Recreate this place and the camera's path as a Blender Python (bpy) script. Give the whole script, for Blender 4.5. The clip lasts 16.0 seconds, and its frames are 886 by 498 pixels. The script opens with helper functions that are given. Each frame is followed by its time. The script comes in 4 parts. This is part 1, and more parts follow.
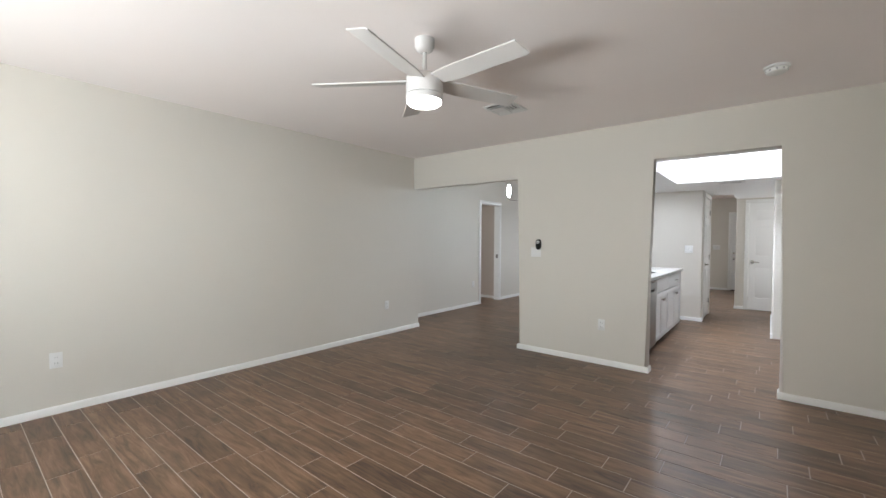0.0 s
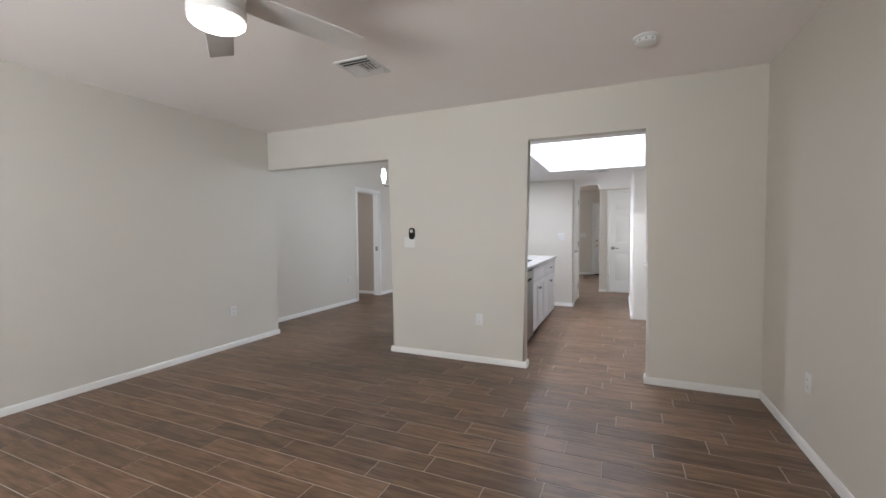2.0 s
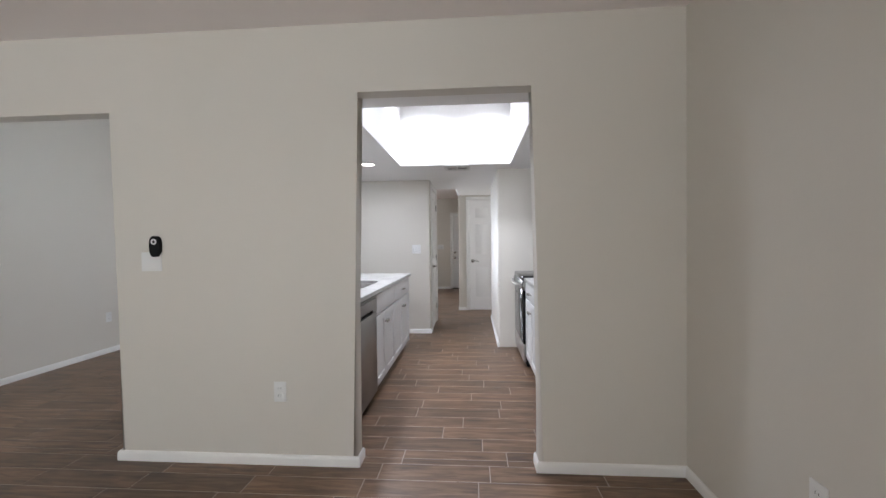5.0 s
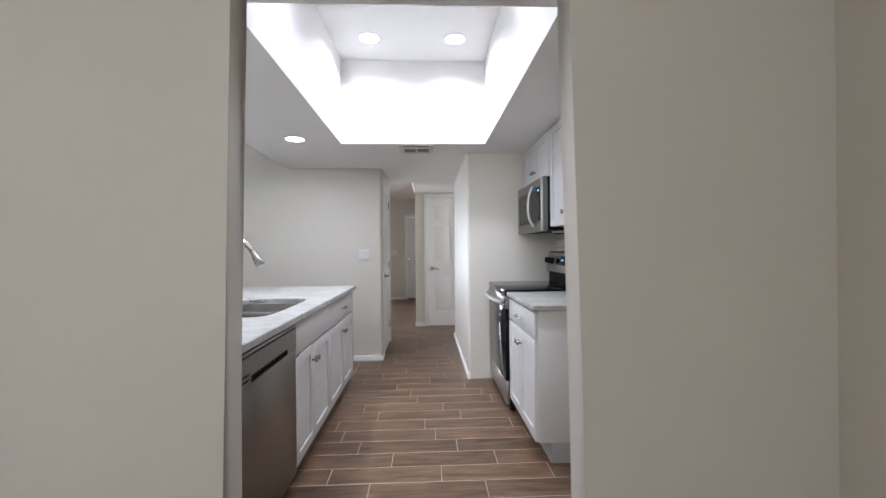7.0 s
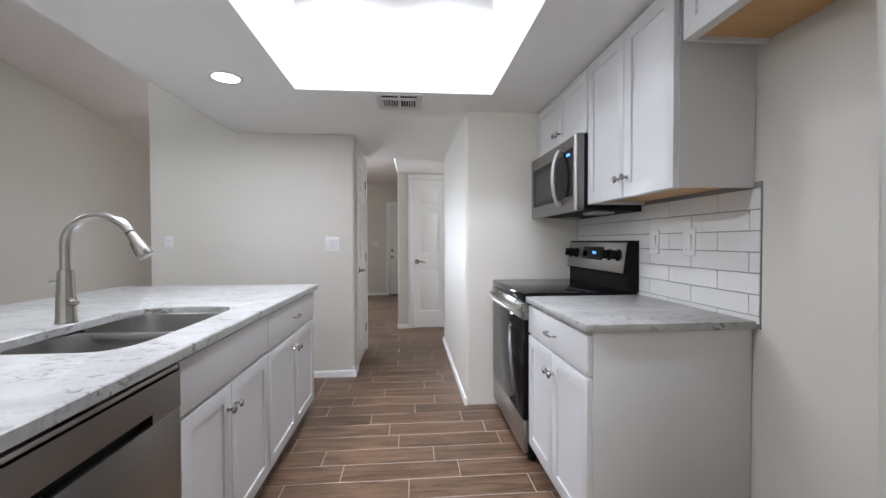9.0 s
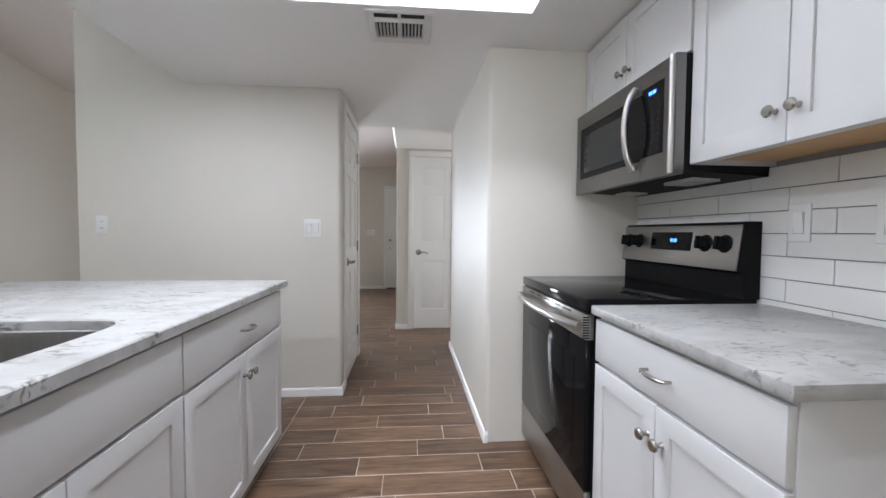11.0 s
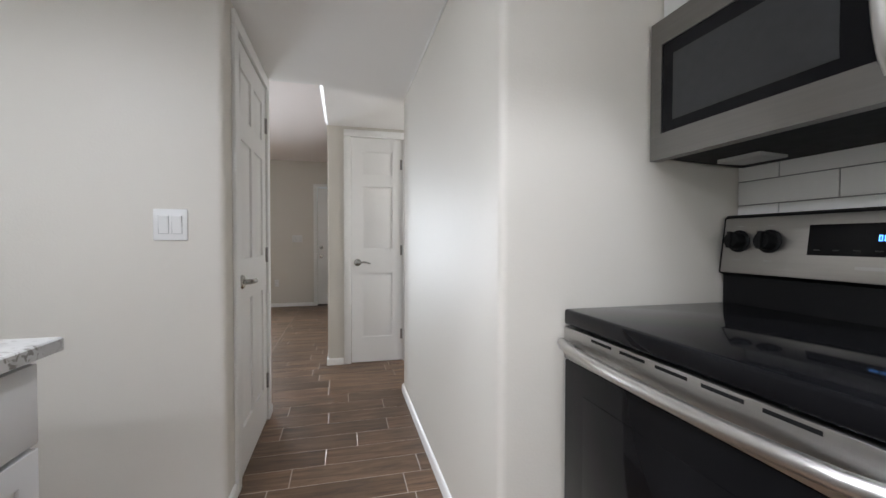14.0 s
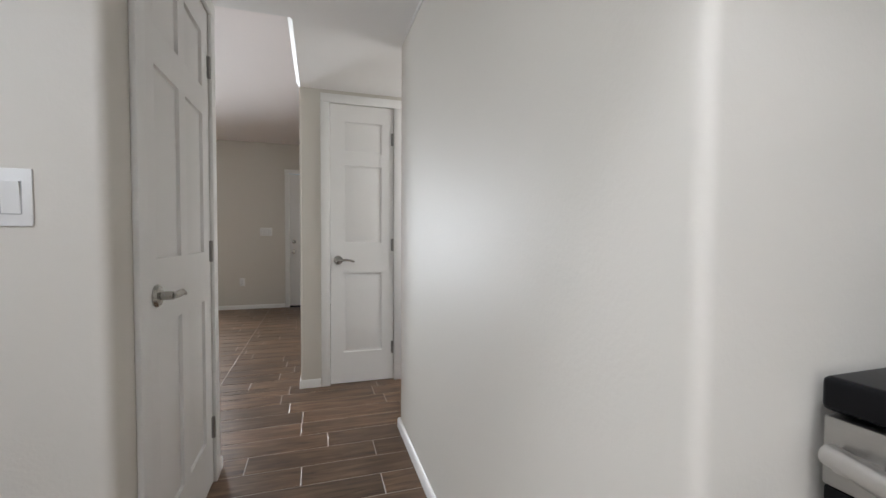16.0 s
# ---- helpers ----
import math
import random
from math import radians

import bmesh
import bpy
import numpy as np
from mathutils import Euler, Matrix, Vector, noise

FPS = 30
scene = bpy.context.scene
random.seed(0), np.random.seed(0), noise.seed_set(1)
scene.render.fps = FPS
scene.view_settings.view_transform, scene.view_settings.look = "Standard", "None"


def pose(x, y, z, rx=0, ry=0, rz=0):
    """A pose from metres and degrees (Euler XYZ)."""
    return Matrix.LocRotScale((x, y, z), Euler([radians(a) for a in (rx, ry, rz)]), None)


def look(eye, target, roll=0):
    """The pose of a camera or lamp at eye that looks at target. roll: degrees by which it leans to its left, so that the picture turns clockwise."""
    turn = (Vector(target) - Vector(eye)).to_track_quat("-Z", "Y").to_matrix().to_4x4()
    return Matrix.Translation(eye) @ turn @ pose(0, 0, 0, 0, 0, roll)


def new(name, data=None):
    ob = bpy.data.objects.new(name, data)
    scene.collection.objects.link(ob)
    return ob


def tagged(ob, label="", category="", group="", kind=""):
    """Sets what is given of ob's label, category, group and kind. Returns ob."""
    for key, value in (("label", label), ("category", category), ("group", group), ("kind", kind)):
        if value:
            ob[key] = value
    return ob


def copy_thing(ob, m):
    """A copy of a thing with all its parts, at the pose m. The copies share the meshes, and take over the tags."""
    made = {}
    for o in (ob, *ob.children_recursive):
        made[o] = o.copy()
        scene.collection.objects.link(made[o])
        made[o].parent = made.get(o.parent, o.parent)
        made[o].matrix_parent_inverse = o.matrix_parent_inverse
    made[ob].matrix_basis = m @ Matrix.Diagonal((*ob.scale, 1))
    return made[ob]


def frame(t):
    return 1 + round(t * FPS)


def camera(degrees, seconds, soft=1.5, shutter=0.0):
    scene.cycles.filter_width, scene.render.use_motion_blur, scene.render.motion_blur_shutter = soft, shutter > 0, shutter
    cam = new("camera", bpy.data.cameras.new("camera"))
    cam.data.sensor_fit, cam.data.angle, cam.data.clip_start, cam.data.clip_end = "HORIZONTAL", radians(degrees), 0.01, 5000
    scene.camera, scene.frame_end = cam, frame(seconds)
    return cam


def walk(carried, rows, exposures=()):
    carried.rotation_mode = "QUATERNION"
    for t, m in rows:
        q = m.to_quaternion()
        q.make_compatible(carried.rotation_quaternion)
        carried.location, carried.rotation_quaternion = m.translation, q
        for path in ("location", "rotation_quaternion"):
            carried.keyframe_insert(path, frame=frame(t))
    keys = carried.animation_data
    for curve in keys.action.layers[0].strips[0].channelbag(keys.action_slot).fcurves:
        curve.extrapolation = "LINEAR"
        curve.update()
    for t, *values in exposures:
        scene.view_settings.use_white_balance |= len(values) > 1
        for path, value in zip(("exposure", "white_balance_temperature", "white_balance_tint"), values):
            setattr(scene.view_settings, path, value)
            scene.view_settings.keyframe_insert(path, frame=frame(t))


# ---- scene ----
cam = camera(95.0, 16.0)
PATH = [
    (0, (0.095, -0.194, 1.306), (-1.162, 1.361, 1.257), 0.4),
    (0.5, (0.072, -0.082, 1.29), (-1.076, 1.555, 1.246), 0.1),
    (1, (0.046, 0.069, 1.283), (-0.989, 1.779, 1.235), -0.3),
    (1.5, (0.014, 0.249, 1.279), (-0.91, 2.022, 1.216), -0.7),
    (2, (-0.028, 0.452, 1.266), (-0.831, 2.282, 1.182), -0.4),
    (2.5, (-0.065, 0.687, 1.255), (-0.749, 2.565, 1.172), 0.2),
    (3, (-0.103, 0.917, 1.258), (-0.654, 2.838, 1.186), 0.1),
    (3.5, (-0.122, 1.169, 1.255), (-0.551, 3.121, 1.192), -0.2),
    (4, (-0.129, 1.418, 1.257), (-0.451, 3.391, 1.198), -0.4),
    (6.5, (-0.258, 2.744, 1.242), (-0.221, 4.743, 1.245), -0.7),
    (7, (-0.271, 3.006, 1.224), (-0.187, 5.004, 1.223), -0.6),
    (7.5, (-0.281, 3.252, 1.22), (-0.157, 5.248, 1.202), -0.5),
    (8, (-0.283, 3.49, 1.215), (-0.135, 5.484, 1.186), -0.7),
    (10.5, (-0.295, 4.47, 1.149), (-0.11, 6.46, 1.086), 0.5),
    (11, (-0.302, 4.663, 1.142), (-0.13, 6.654, 1.062), 0.4),
    (11.5, (-0.316, 4.851, 1.135), (-0.13, 6.84, 1.043), 0.4),
    (12, (-0.325, 5.035, 1.13), (-0.104, 7.021, 1.038), 0.2),
    (12.5, (-0.324, 5.2, 1.12), (-0.034, 7.178, 1.041), -0.1),
    (13, (-0.314, 5.385, 1.119), (0.045, 7.351, 1.047), -0.4),
    (13.5, (-0.31, 5.568, 1.117), (0.115, 7.522, 1.06), -0.2),
    (14, (-0.308, 5.738, 1.109), (0.171, 7.68, 1.067), 0.1),
    (14.5, (-0.311, 5.905, 1.108), (0.216, 7.834, 1.065), 0.4),
    (15, (-0.314, 6.07, 1.101), (0.252, 7.988, 1.046), 0.6),
    (15.5, (-0.317, 6.24, 1.098), (0.267, 8.152, 1.027), 0.6),
    (16, (-0.32, 6.436, 1.093), (0.269, 8.346, 1.026), 0.3),
]
EXPOSURES = [(0, 0.32, 6500, 5), (2, 0.24, 6500, 8), (4, 0.15, 6500, 8), (6.5, -0.02, 6500, 8), (8, 0.06, 6500, 7), (10.5, 0.12, 6500, 7), (13, 0.11, 6600, 6), (16, -0.05, 6750, 6)]
LIVING_SKY, LIVING_GARDEN, GREAT_DAY, SIDE_FILL, WELL_W, SOFFIT_W, FAN_W = 14.0, 81.0, 62.0, 14.0, 10.8, 15.5, 4.5
RECESSED_WELL = [(-0.685, 6.11, 2.83), (-0.03, 6.11, 2.83), (-0.685, 4.88, 2.83), (-0.03, 4.88, 2.83)]
RECESSED_SOFFIT = [(-1.315, 6.32, 2.12), (-1.345, 5.09, 2.12)]

walk(cam, [(t, look(eye, target, roll)) for t, eye, target, roll in PATH], exposures=EXPOSURES)

# ---- world, sun and the large lights ----
world = bpy.data.worlds.new("world")
scene.world = world
world.use_nodes = True
wn = world.node_tree
sky = wn.nodes.new("ShaderNodeTexSky")
sky.sky_type, sky.sun_disc = "NISHITA", False
sky.sun_elevation, sky.sun_rotation = radians(55), radians(200)
wn.links.new(sky.outputs["Color"], wn.nodes["Background"].inputs["Color"])
wn.nodes["Background"].inputs["Strength"].default_value = 0.12
sun = new("sun", bpy.data.lights.new("sun", "SUN"))
sun.data.energy, sun.data.angle, sun.data.color = 3.0, radians(0.5), (1.0, 0.95, 0.88)
sun.matrix_basis = look((0, 0, 20), (6, -13, 0))


def area_lamp(name, eye, target, sx, sy, watts, color):
    ob = new(name, bpy.data.lights.new(name, "AREA"))
    ob.data.shape, ob.data.size, ob.data.size_y = "RECTANGLE", sx, sy
    ob.data.energy, ob.data.color = watts, color
    ob.matrix_basis = look(eye, target)
    return ob


def disk_lamp(name, x, y, z, radius, watts, color):
    ob = new(name, bpy.data.lights.new(name, "AREA"))
    ob.data.shape, ob.data.size = "DISK", radius * 2
    ob.data.energy, ob.data.color = watts, color
    ob.matrix_basis = pose(x, y, z)
    return ob


# daylight through the living room and great room windows
area_lamp("window_sky", (-1.0, -2.37, 1.55), (-3.9, 1.4, 0.6), 1.3, 1.0, LIVING_SKY, (0.62, 0.81, 1.0)).data.spread = radians(110)
area_lamp("window_garden", (-1.7, -2.36, 0.80), (-1.3, 3, 5.8), 2.1, 0.5, LIVING_GARDEN, (0.95, 0.965, 0.99)).data.spread = radians(130)
area_lamp("glass_door_daylight", (-2.65, 12.86, 1.15), (-0.7, 8.0, 0.75), 1.0, 1.6, GREAT_DAY, (0.83, 0.88, 1.0)).data.spread = radians(110)
# added fill lamp that brightens the closet door; its source is invented
area_lamp("side_hall_fill", (1.38, 9.06, 1.45), (0.3, 9.1, 1.1), 0.6, 1.0, SIDE_FILL, (0.97, 0.96, 1.0))
# lamp added inside the windowless bedroom to brighten the wall past the doorway
area_lamp("bedroom_fill", (-7.2, 6.0, 1.5), (-5, 7.4, 1.2), 1.2, 1.2, 22, (1.0, 0.96, 0.92))
for x, y, z in RECESSED_WELL:
    disk_lamp("well_bulb", x, y, z - 0.012, 0.07, WELL_W, (0.825, 0.862, 1.0)).data.spread = radians(138)
for x, y, z in RECESSED_SOFFIT:
    disk_lamp("soffit_bulb", x, y, z - 0.012, 0.07, SOFFIT_W, (0.825, 0.862, 1.0))
disk_lamp("fan_bulb", -1.513, 1.61, 2.086, 0.095, FAN_W, (1.0, 0.95, 0.91))

# ---- materials ----


def nodes_of(m):
    m.use_nodes = True
    n = m.node_tree
    return n, n.nodes["Principled BSDF"]


def mat(name, col, rough=0.5, metal=0.0, var=0.06, scale=6.0, bump=0.0, bscale=150.0, stretch=(1, 1, 1), spec=0.5, coat=0.0):
    """A plain surface with mottling at one scale, fine relief at another and uneven gloss."""
    m = bpy.data.materials.new(name)
    n, p = nodes_of(m)
    tc = n.nodes.new("ShaderNodeTexCoord")
    mp = n.nodes.new("ShaderNodeMapping")
    mp.inputs["Scale"].default_value = stretch
    n.links.new(tc.outputs["Object"], mp.inputs["Vector"])
    big = n.nodes.new("ShaderNodeTexNoise")
    big.inputs["Scale"].default_value, big.inputs["Detail"].default_value = scale, 5
    n.links.new(mp.outputs["Vector"], big.inputs["Vector"])
    mix = n.nodes.new("ShaderNodeMix")
    mix.data_type = "RGBA"
    mix.inputs["A"].default_value = (*[c * (1 - var) for c in col], 1)
    mix.inputs["B"].default_value = (*[min(1, c * (1 + var)) for c in col], 1)
    n.links.new(big.outputs["Fac"], mix.inputs["Factor"])
    n.links.new(mix.outputs["Result"], p.inputs["Base Color"])
    p.inputs["Metallic"].default_value = metal
    p.inputs["Specular IOR Level"].default_value = spec
    p.inputs["Coat Weight"].default_value = coat
    rr = n.nodes.new("ShaderNodeMapRange")
    rr.inputs["To Min"].default_value, rr.inputs["To Max"].default_value = rough * 0.88, min(1, rough * 1.12)
    n.links.new(big.outputs["Fac"], rr.inputs["Value"])
    n.links.new(rr.outputs["Result"], p.inputs["Roughness"])
    if bump:
        fine = n.nodes.new("ShaderNodeTexNoise")
        fine.inputs["Scale"].default_value, fine.inputs["Detail"].default_value = bscale, 3
        n.links.new(mp.outputs["Vector"], fine.inputs["Vector"])
        bp = n.nodes.new("ShaderNodeBump")
        bp.inputs["Strength"].default_value, bp.inputs["Distance"].default_value = bump, 0.002
        n.links.new(fine.outputs["Fac"], bp.inputs["Height"])
        n.links.new(bp.outputs["Normal"], p.inputs["Normal"])
    return m


def glow(name, col, strength):
    m = bpy.data.materials.new(name)
    n, p = nodes_of(m)
    p.inputs["Base Color"].default_value = (*col, 1)
    p.inputs["Emission Color"].default_value = (*col, 1)
    p.inputs["Emission Strength"].default_value = strength
    return m


def wood_tile(name, island):
    """Wood-look porcelain: a brown tone for each tile, long grain, pale streaks, satin gloss."""
    m = bpy.data.materials.new(name)
    n, p = nodes_of(m)
    tc = n.nodes.new("ShaderNodeTexCoord")
    if island:
        rnd = n.nodes.new("ShaderNodeNewGeometry").outputs["Random Per Island"]
    else:
        rnd = n.nodes.new("ShaderNodeObjectInfo").outputs["Random"]
    shift = n.nodes.new("ShaderNodeMath")
    shift.operation = "MULTIPLY"
    shift.inputs[1].default_value = 37.0
    n.links.new(rnd, shift.inputs[0])
    add = n.nodes.new("ShaderNodeVectorMath")
    add.operation = "ADD"
    n.links.new(tc.outputs["Object"], add.inputs[0])
    n.links.new(shift.outputs[0], add.inputs[1])
    mp = n.nodes.new("ShaderNodeMapping")
    mp.inputs["Scale"].default_value = (1.0, 9.0, 1.0)
    n.links.new(add.outputs["Vector"], mp.inputs["Vector"])
    grain = n.nodes.new("ShaderNodeTexNoise")
    grain.inputs["Scale"].default_value, grain.inputs["Detail"].default_value = 3.0, 8
    grain.inputs["Roughness"].default_value, grain.inputs["Distortion"].default_value = 0.66, 0.8
    n.links.new(mp.outputs["Vector"], grain.inputs["Vector"])
    cloud = n.nodes.new("ShaderNodeTexNoise")
    cloud.inputs["Scale"].default_value, cloud.inputs["Detail"].default_value = 5.0, 3
    n.links.new(add.outputs["Vector"], cloud.inputs["Vector"])
    ramp = n.nodes.new("ShaderNodeValToRGB")
    ramp.color_ramp.elements[0].position, ramp.color_ramp.elements[0].color = 0.33, (0.060, 0.035, 0.021, 1)
    ramp.color_ramp.elements[1].position, ramp.color_ramp.elements[1].color = 0.70, (0.225, 0.145, 0.095, 1)
    e = ramp.color_ramp.elements.new(0.5)
    e.color = (0.140, 0.083, 0.049, 1)
    n.links.new(grain.outputs["Fac"], ramp.inputs["Fac"])
    tone = n.nodes.new("ShaderNodeMapRange")
    tone.inputs["To Min"].default_value, tone.inputs["To Max"].default_value = 0.84, 1.36
    n.links.new(rnd, tone.inputs["Value"])
    tone2 = n.nodes.new("ShaderNodeMapRange")
    tone2.inputs["To Min"].default_value, tone2.inputs["To Max"].default_value = 0.62, 1.38
    n.links.new(cloud.outputs["Fac"], tone2.inputs["Value"])
    mul = n.nodes.new("ShaderNodeMath")
    mul.operation = "MULTIPLY"
    n.links.new(tone.outputs["Result"], mul.inputs[0])
    n.links.new(tone2.outputs["Result"], mul.inputs[1])
    sc = n.nodes.new("ShaderNodeVectorMath")
    sc.operation = "SCALE"
    n.links.new(ramp.outputs["Color"], sc.inputs[0])
    n.links.new(mul.outputs[0], sc.inputs["Scale"])
    n.links.new(sc.outputs["Vector"], p.inputs["Base Color"])
    rr = n.nodes.new("ShaderNodeMapRange")
    rr.inputs["To Min"].default_value, rr.inputs["To Max"].default_value = 0.30, 0.46
    n.links.new(grain.outputs["Fac"], rr.inputs["Value"])
    n.links.new(rr.outputs["Result"], p.inputs["Roughness"])
    p.inputs["Specular IOR Level"].default_value = 0.45
    bp = n.nodes.new("ShaderNodeBump")
    bp.inputs["Strength"].default_value, bp.inputs["Distance"].default_value = 0.25, 0.0015
    n.links.new(grain.outputs["Fac"], bp.inputs["Height"])
    n.links.new(bp.outputs["Normal"], p.inputs["Normal"])
    return m


def quartz_mat():
    """White engineered stone with grey clouds, thin veins and brown-grey flecks."""
    m = bpy.data.materials.new("quartz")
    n, p = nodes_of(m)
    tc = n.nodes.new("ShaderNodeTexCoord")
    mp = n.nodes.new("ShaderNodeMapping")
    mp.inputs["Scale"].default_value = (1.0, 1.7, 1.7)
    mp.inputs["Rotation"].default_value = (0, 0, 0.25)
    n.links.new(tc.outputs["Object"], mp.inputs["Vector"])
    cloud = n.nodes.new("ShaderNodeTexNoise")
    cloud.inputs["Scale"].default_value, cloud.inputs["Detail"].default_value, cloud.inputs["Distortion"].default_value = 7.0, 6, 0.25
    n.links.new(mp.outputs["Vector"], cloud.inputs["Vector"])
    r1 = n.nodes.new("ShaderNodeValToRGB")
    r1.color_ramp.elements[0].position, r1.color_ramp.elements[0].color = 0.30, (0.32, 0.315, 0.303, 1)
    r1.color_ramp.elements[1].position, r1.color_ramp.elements[1].color = 0.60, (0.45, 0.447, 0.436, 1)
    n.links.new(cloud.outputs["Fac"], r1.inputs["Fac"])
    fleck = n.nodes.new("ShaderNodeTexNoise")
    fleck.inputs["Scale"].default_value, fleck.inputs["Detail"].default_value, fleck.inputs["Distortion"].default_value = 32.0, 6, 0.7
    n.links.new(mp.outputs["Vector"], fleck.inputs["Vector"])
    r2 = n.nodes.new("ShaderNodeValToRGB")
    r2.color_ramp.elements[0].position, r2.color_ramp.elements[0].color = 0.535, (0, 0, 0, 1)
    r2.color_ramp.elements[1].position, r2.color_ramp.elements[1].color = 0.625, (1, 1, 1, 1)
    n.links.new(fleck.outputs["Fac"], r2.inputs["Fac"])
    where = n.nodes.new("ShaderNodeTexNoise")
    where.inputs["Scale"].default_value, where.inputs["Detail"].default_value = 5.5, 3
    n.links.new(tc.outputs["Object"], where.inputs["Vector"])
    r3 = n.nodes.new("ShaderNodeValToRGB")
    r3.color_ramp.elements[0].position, r3.color_ramp.elements[1].position = 0.42, 0.60
    n.links.new(where.outputs["Fac"], r3.inputs["Fac"])
    gate = n.nodes.new("ShaderNodeMath")
    gate.operation = "MULTIPLY"
    n.links.new(r2.outputs["Color"], gate.inputs[0])
    n.links.new(r3.outputs["Color"], gate.inputs[1])
    mix = n.nodes.new("ShaderNodeMix")
    mix.data_type = "RGBA"
    mix.inputs["B"].default_value = (0.15, 0.138, 0.12, 1)
    n.links.new(gate.outputs[0], mix.inputs["Factor"])
    n.links.new(r1.outputs["Color"], mix.inputs["A"])
    n.links.new(mix.outputs["Result"], p.inputs["Base Color"])
    p.inputs["Roughness"].default_value = 0.32
    return m


def brushed_mat(name, col, rough, direction):
    return mat(name, col, rough, 1.0, 0.10, 3.0, 0.06, 60.0, direction)


M_WALL = mat("wall_paint", (0.677, 0.645, 0.588), 0.52, var=0.025, scale=1.3, bump=0.22, bscale=110, spec=0.5)
M_CEIL = mat("ceiling_paint", (0.93, 0.875, 0.86), 0.75, var=0.025, scale=1.1, bump=0.25, bscale=90, spec=0.25)
M_WHITE = mat("kitchen_ceiling_paint", (0.87, 0.86, 0.85), 0.6, var=0.02, scale=1.3, bump=0.2, bscale=100, spec=0.3)
M_TRIM = mat("white_trim_paint", (0.85, 0.845, 0.83), 0.35, var=0.02, scale=4, bump=0.03, bscale=120)
M_DOOR = mat("white_door_paint", (0.86, 0.852, 0.84), 0.42, var=0.02, scale=3, bump=0.10, bscale=60, stretch=(4, 4, 0.6))
M_CAB = mat("white_cabinet_paint", (0.67, 0.67, 0.67), 0.38, var=0.02, scale=3, bump=0.03, bscale=90)
M_CABIN = mat("birch_plywood", (0.56, 0.33, 0.14), 0.5, var=0.22, scale=5, bump=0.08, bscale=80, stretch=(8, 1, 8))
# greyer than the cabinets: the toe space's shade is put into this colour
M_TOE = mat("toe_board_shade_grey", (0.42, 0.42, 0.42), 0.6, var=0.06)
M_TILE = wood_tile("wood_look_tile", False)
M_TILE_FAR = wood_tile("wood_look_tile_joined", True)
M_GROUT = mat("floor_grout", (0.47, 0.415, 0.37), 0.9, var=0.12, scale=9, bump=0.3, bscale=300)
M_SUBWAY = mat("white_glazed_tile", (0.78, 0.775, 0.76), 0.13, var=0.02, scale=5, bump=0.02, bscale=20)
M_TGROUT = mat("grey_tile_grout", (0.26, 0.26, 0.26), 0.9, var=0.1, scale=12, bump=0.2, bscale=250)
M_QUARTZ = quartz_mat()
M_STEEL = brushed_mat("brushed_stainless", (0.41, 0.40, 0.385), 0.30, (1, 1, 40))
M_MWSTEEL = brushed_mat("smoky_stainless", (0.225, 0.218, 0.212), 0.30, (1, 1, 40))
M_STEEL_H = brushed_mat("brushed_stainless_sink", (0.40, 0.39, 0.375), 0.34, (30, 1, 1))
M_DWSTEEL = brushed_mat("dark_stainless", (0.27, 0.26, 0.25), 0.30, (1, 1, 40))
M_BRIGHT = mat("bright_brushed_steel", (0.54, 0.53, 0.515), 0.33, 1.0, 0.03, 20)
M_NICKEL = mat("satin_nickel", (0.44, 0.425, 0.40), 0.26, 1.0, 0.05, 20)
M_BLACK = mat("black_plastic", (0.006, 0.006, 0.0065), 0.58, var=0.1, scale=30, bump=0.03, spec=0.18)
M_BGLASS = mat("black_glass", (0.007, 0.007, 0.008), 0.07, var=0.1, scale=3, spec=0.11)
M_MWIN = mat("dark_window_mesh", (0.034, 0.035, 0.036), 0.2, var=0.1, scale=40, spec=0.25)
M_PLASTIC = mat("white_plastic", (0.80, 0.80, 0.79), 0.32, var=0.015)
M_FAN = mat("matt_white_fan", (0.76, 0.74, 0.73), 0.5, var=0.02)
M_VENT = mat("white_enamel", (0.74, 0.73, 0.72), 0.45, var=0.02)
M_DARK = mat("dark_duct", (0.03, 0.03, 0.03), 0.9, var=0.1)
M_GREYP = mat("grey_filter", (0.50, 0.50, 0.49), 0.5, 0.1, 0.1, 60, 0.2, 300)
M_HINGE = mat("hinge_steel", (0.32, 0.31, 0.30), 0.35, 1.0, 0.08, 30)
M_LAWN = mat("lawn", (0.07, 0.13, 0.035), 0.9, var=0.4, scale=0.8, bump=0.5, bscale=40)
M_PINK = mat("warm_beige_paint", (0.55, 0.485, 0.44), 0.6, var=0.03, scale=1.2, bump=0.2, bscale=100)
M_LAMP = glow("lamp_lens", (1.0, 0.98, 0.95), 9.0)
M_FANLENS = glow("fan_lens", (1.0, 0.96, 0.92), 7.0)
M_SHADE = glow("lit_glass_shade", (0.80, 0.90, 1.0), 26.0)
M_BLUE = glow("blue_display", (0.10, 0.35, 1.0), 3.0)
M_RING = mat("faint_key_print", (0.010, 0.010, 0.010), 0.2)
M_MARK = mat("grey_marking", (0.42, 0.42, 0.42), 0.6)
M_GLASS = bpy.data.materials.new("window_glass")
_, _p = nodes_of(M_GLASS)
_p.inputs["Transmission Weight"].default_value, _p.inputs["Roughness"].default_value, _p.inputs["IOR"].default_value = 1.0, 0.0, 1.45

# ---- mesh helpers ----


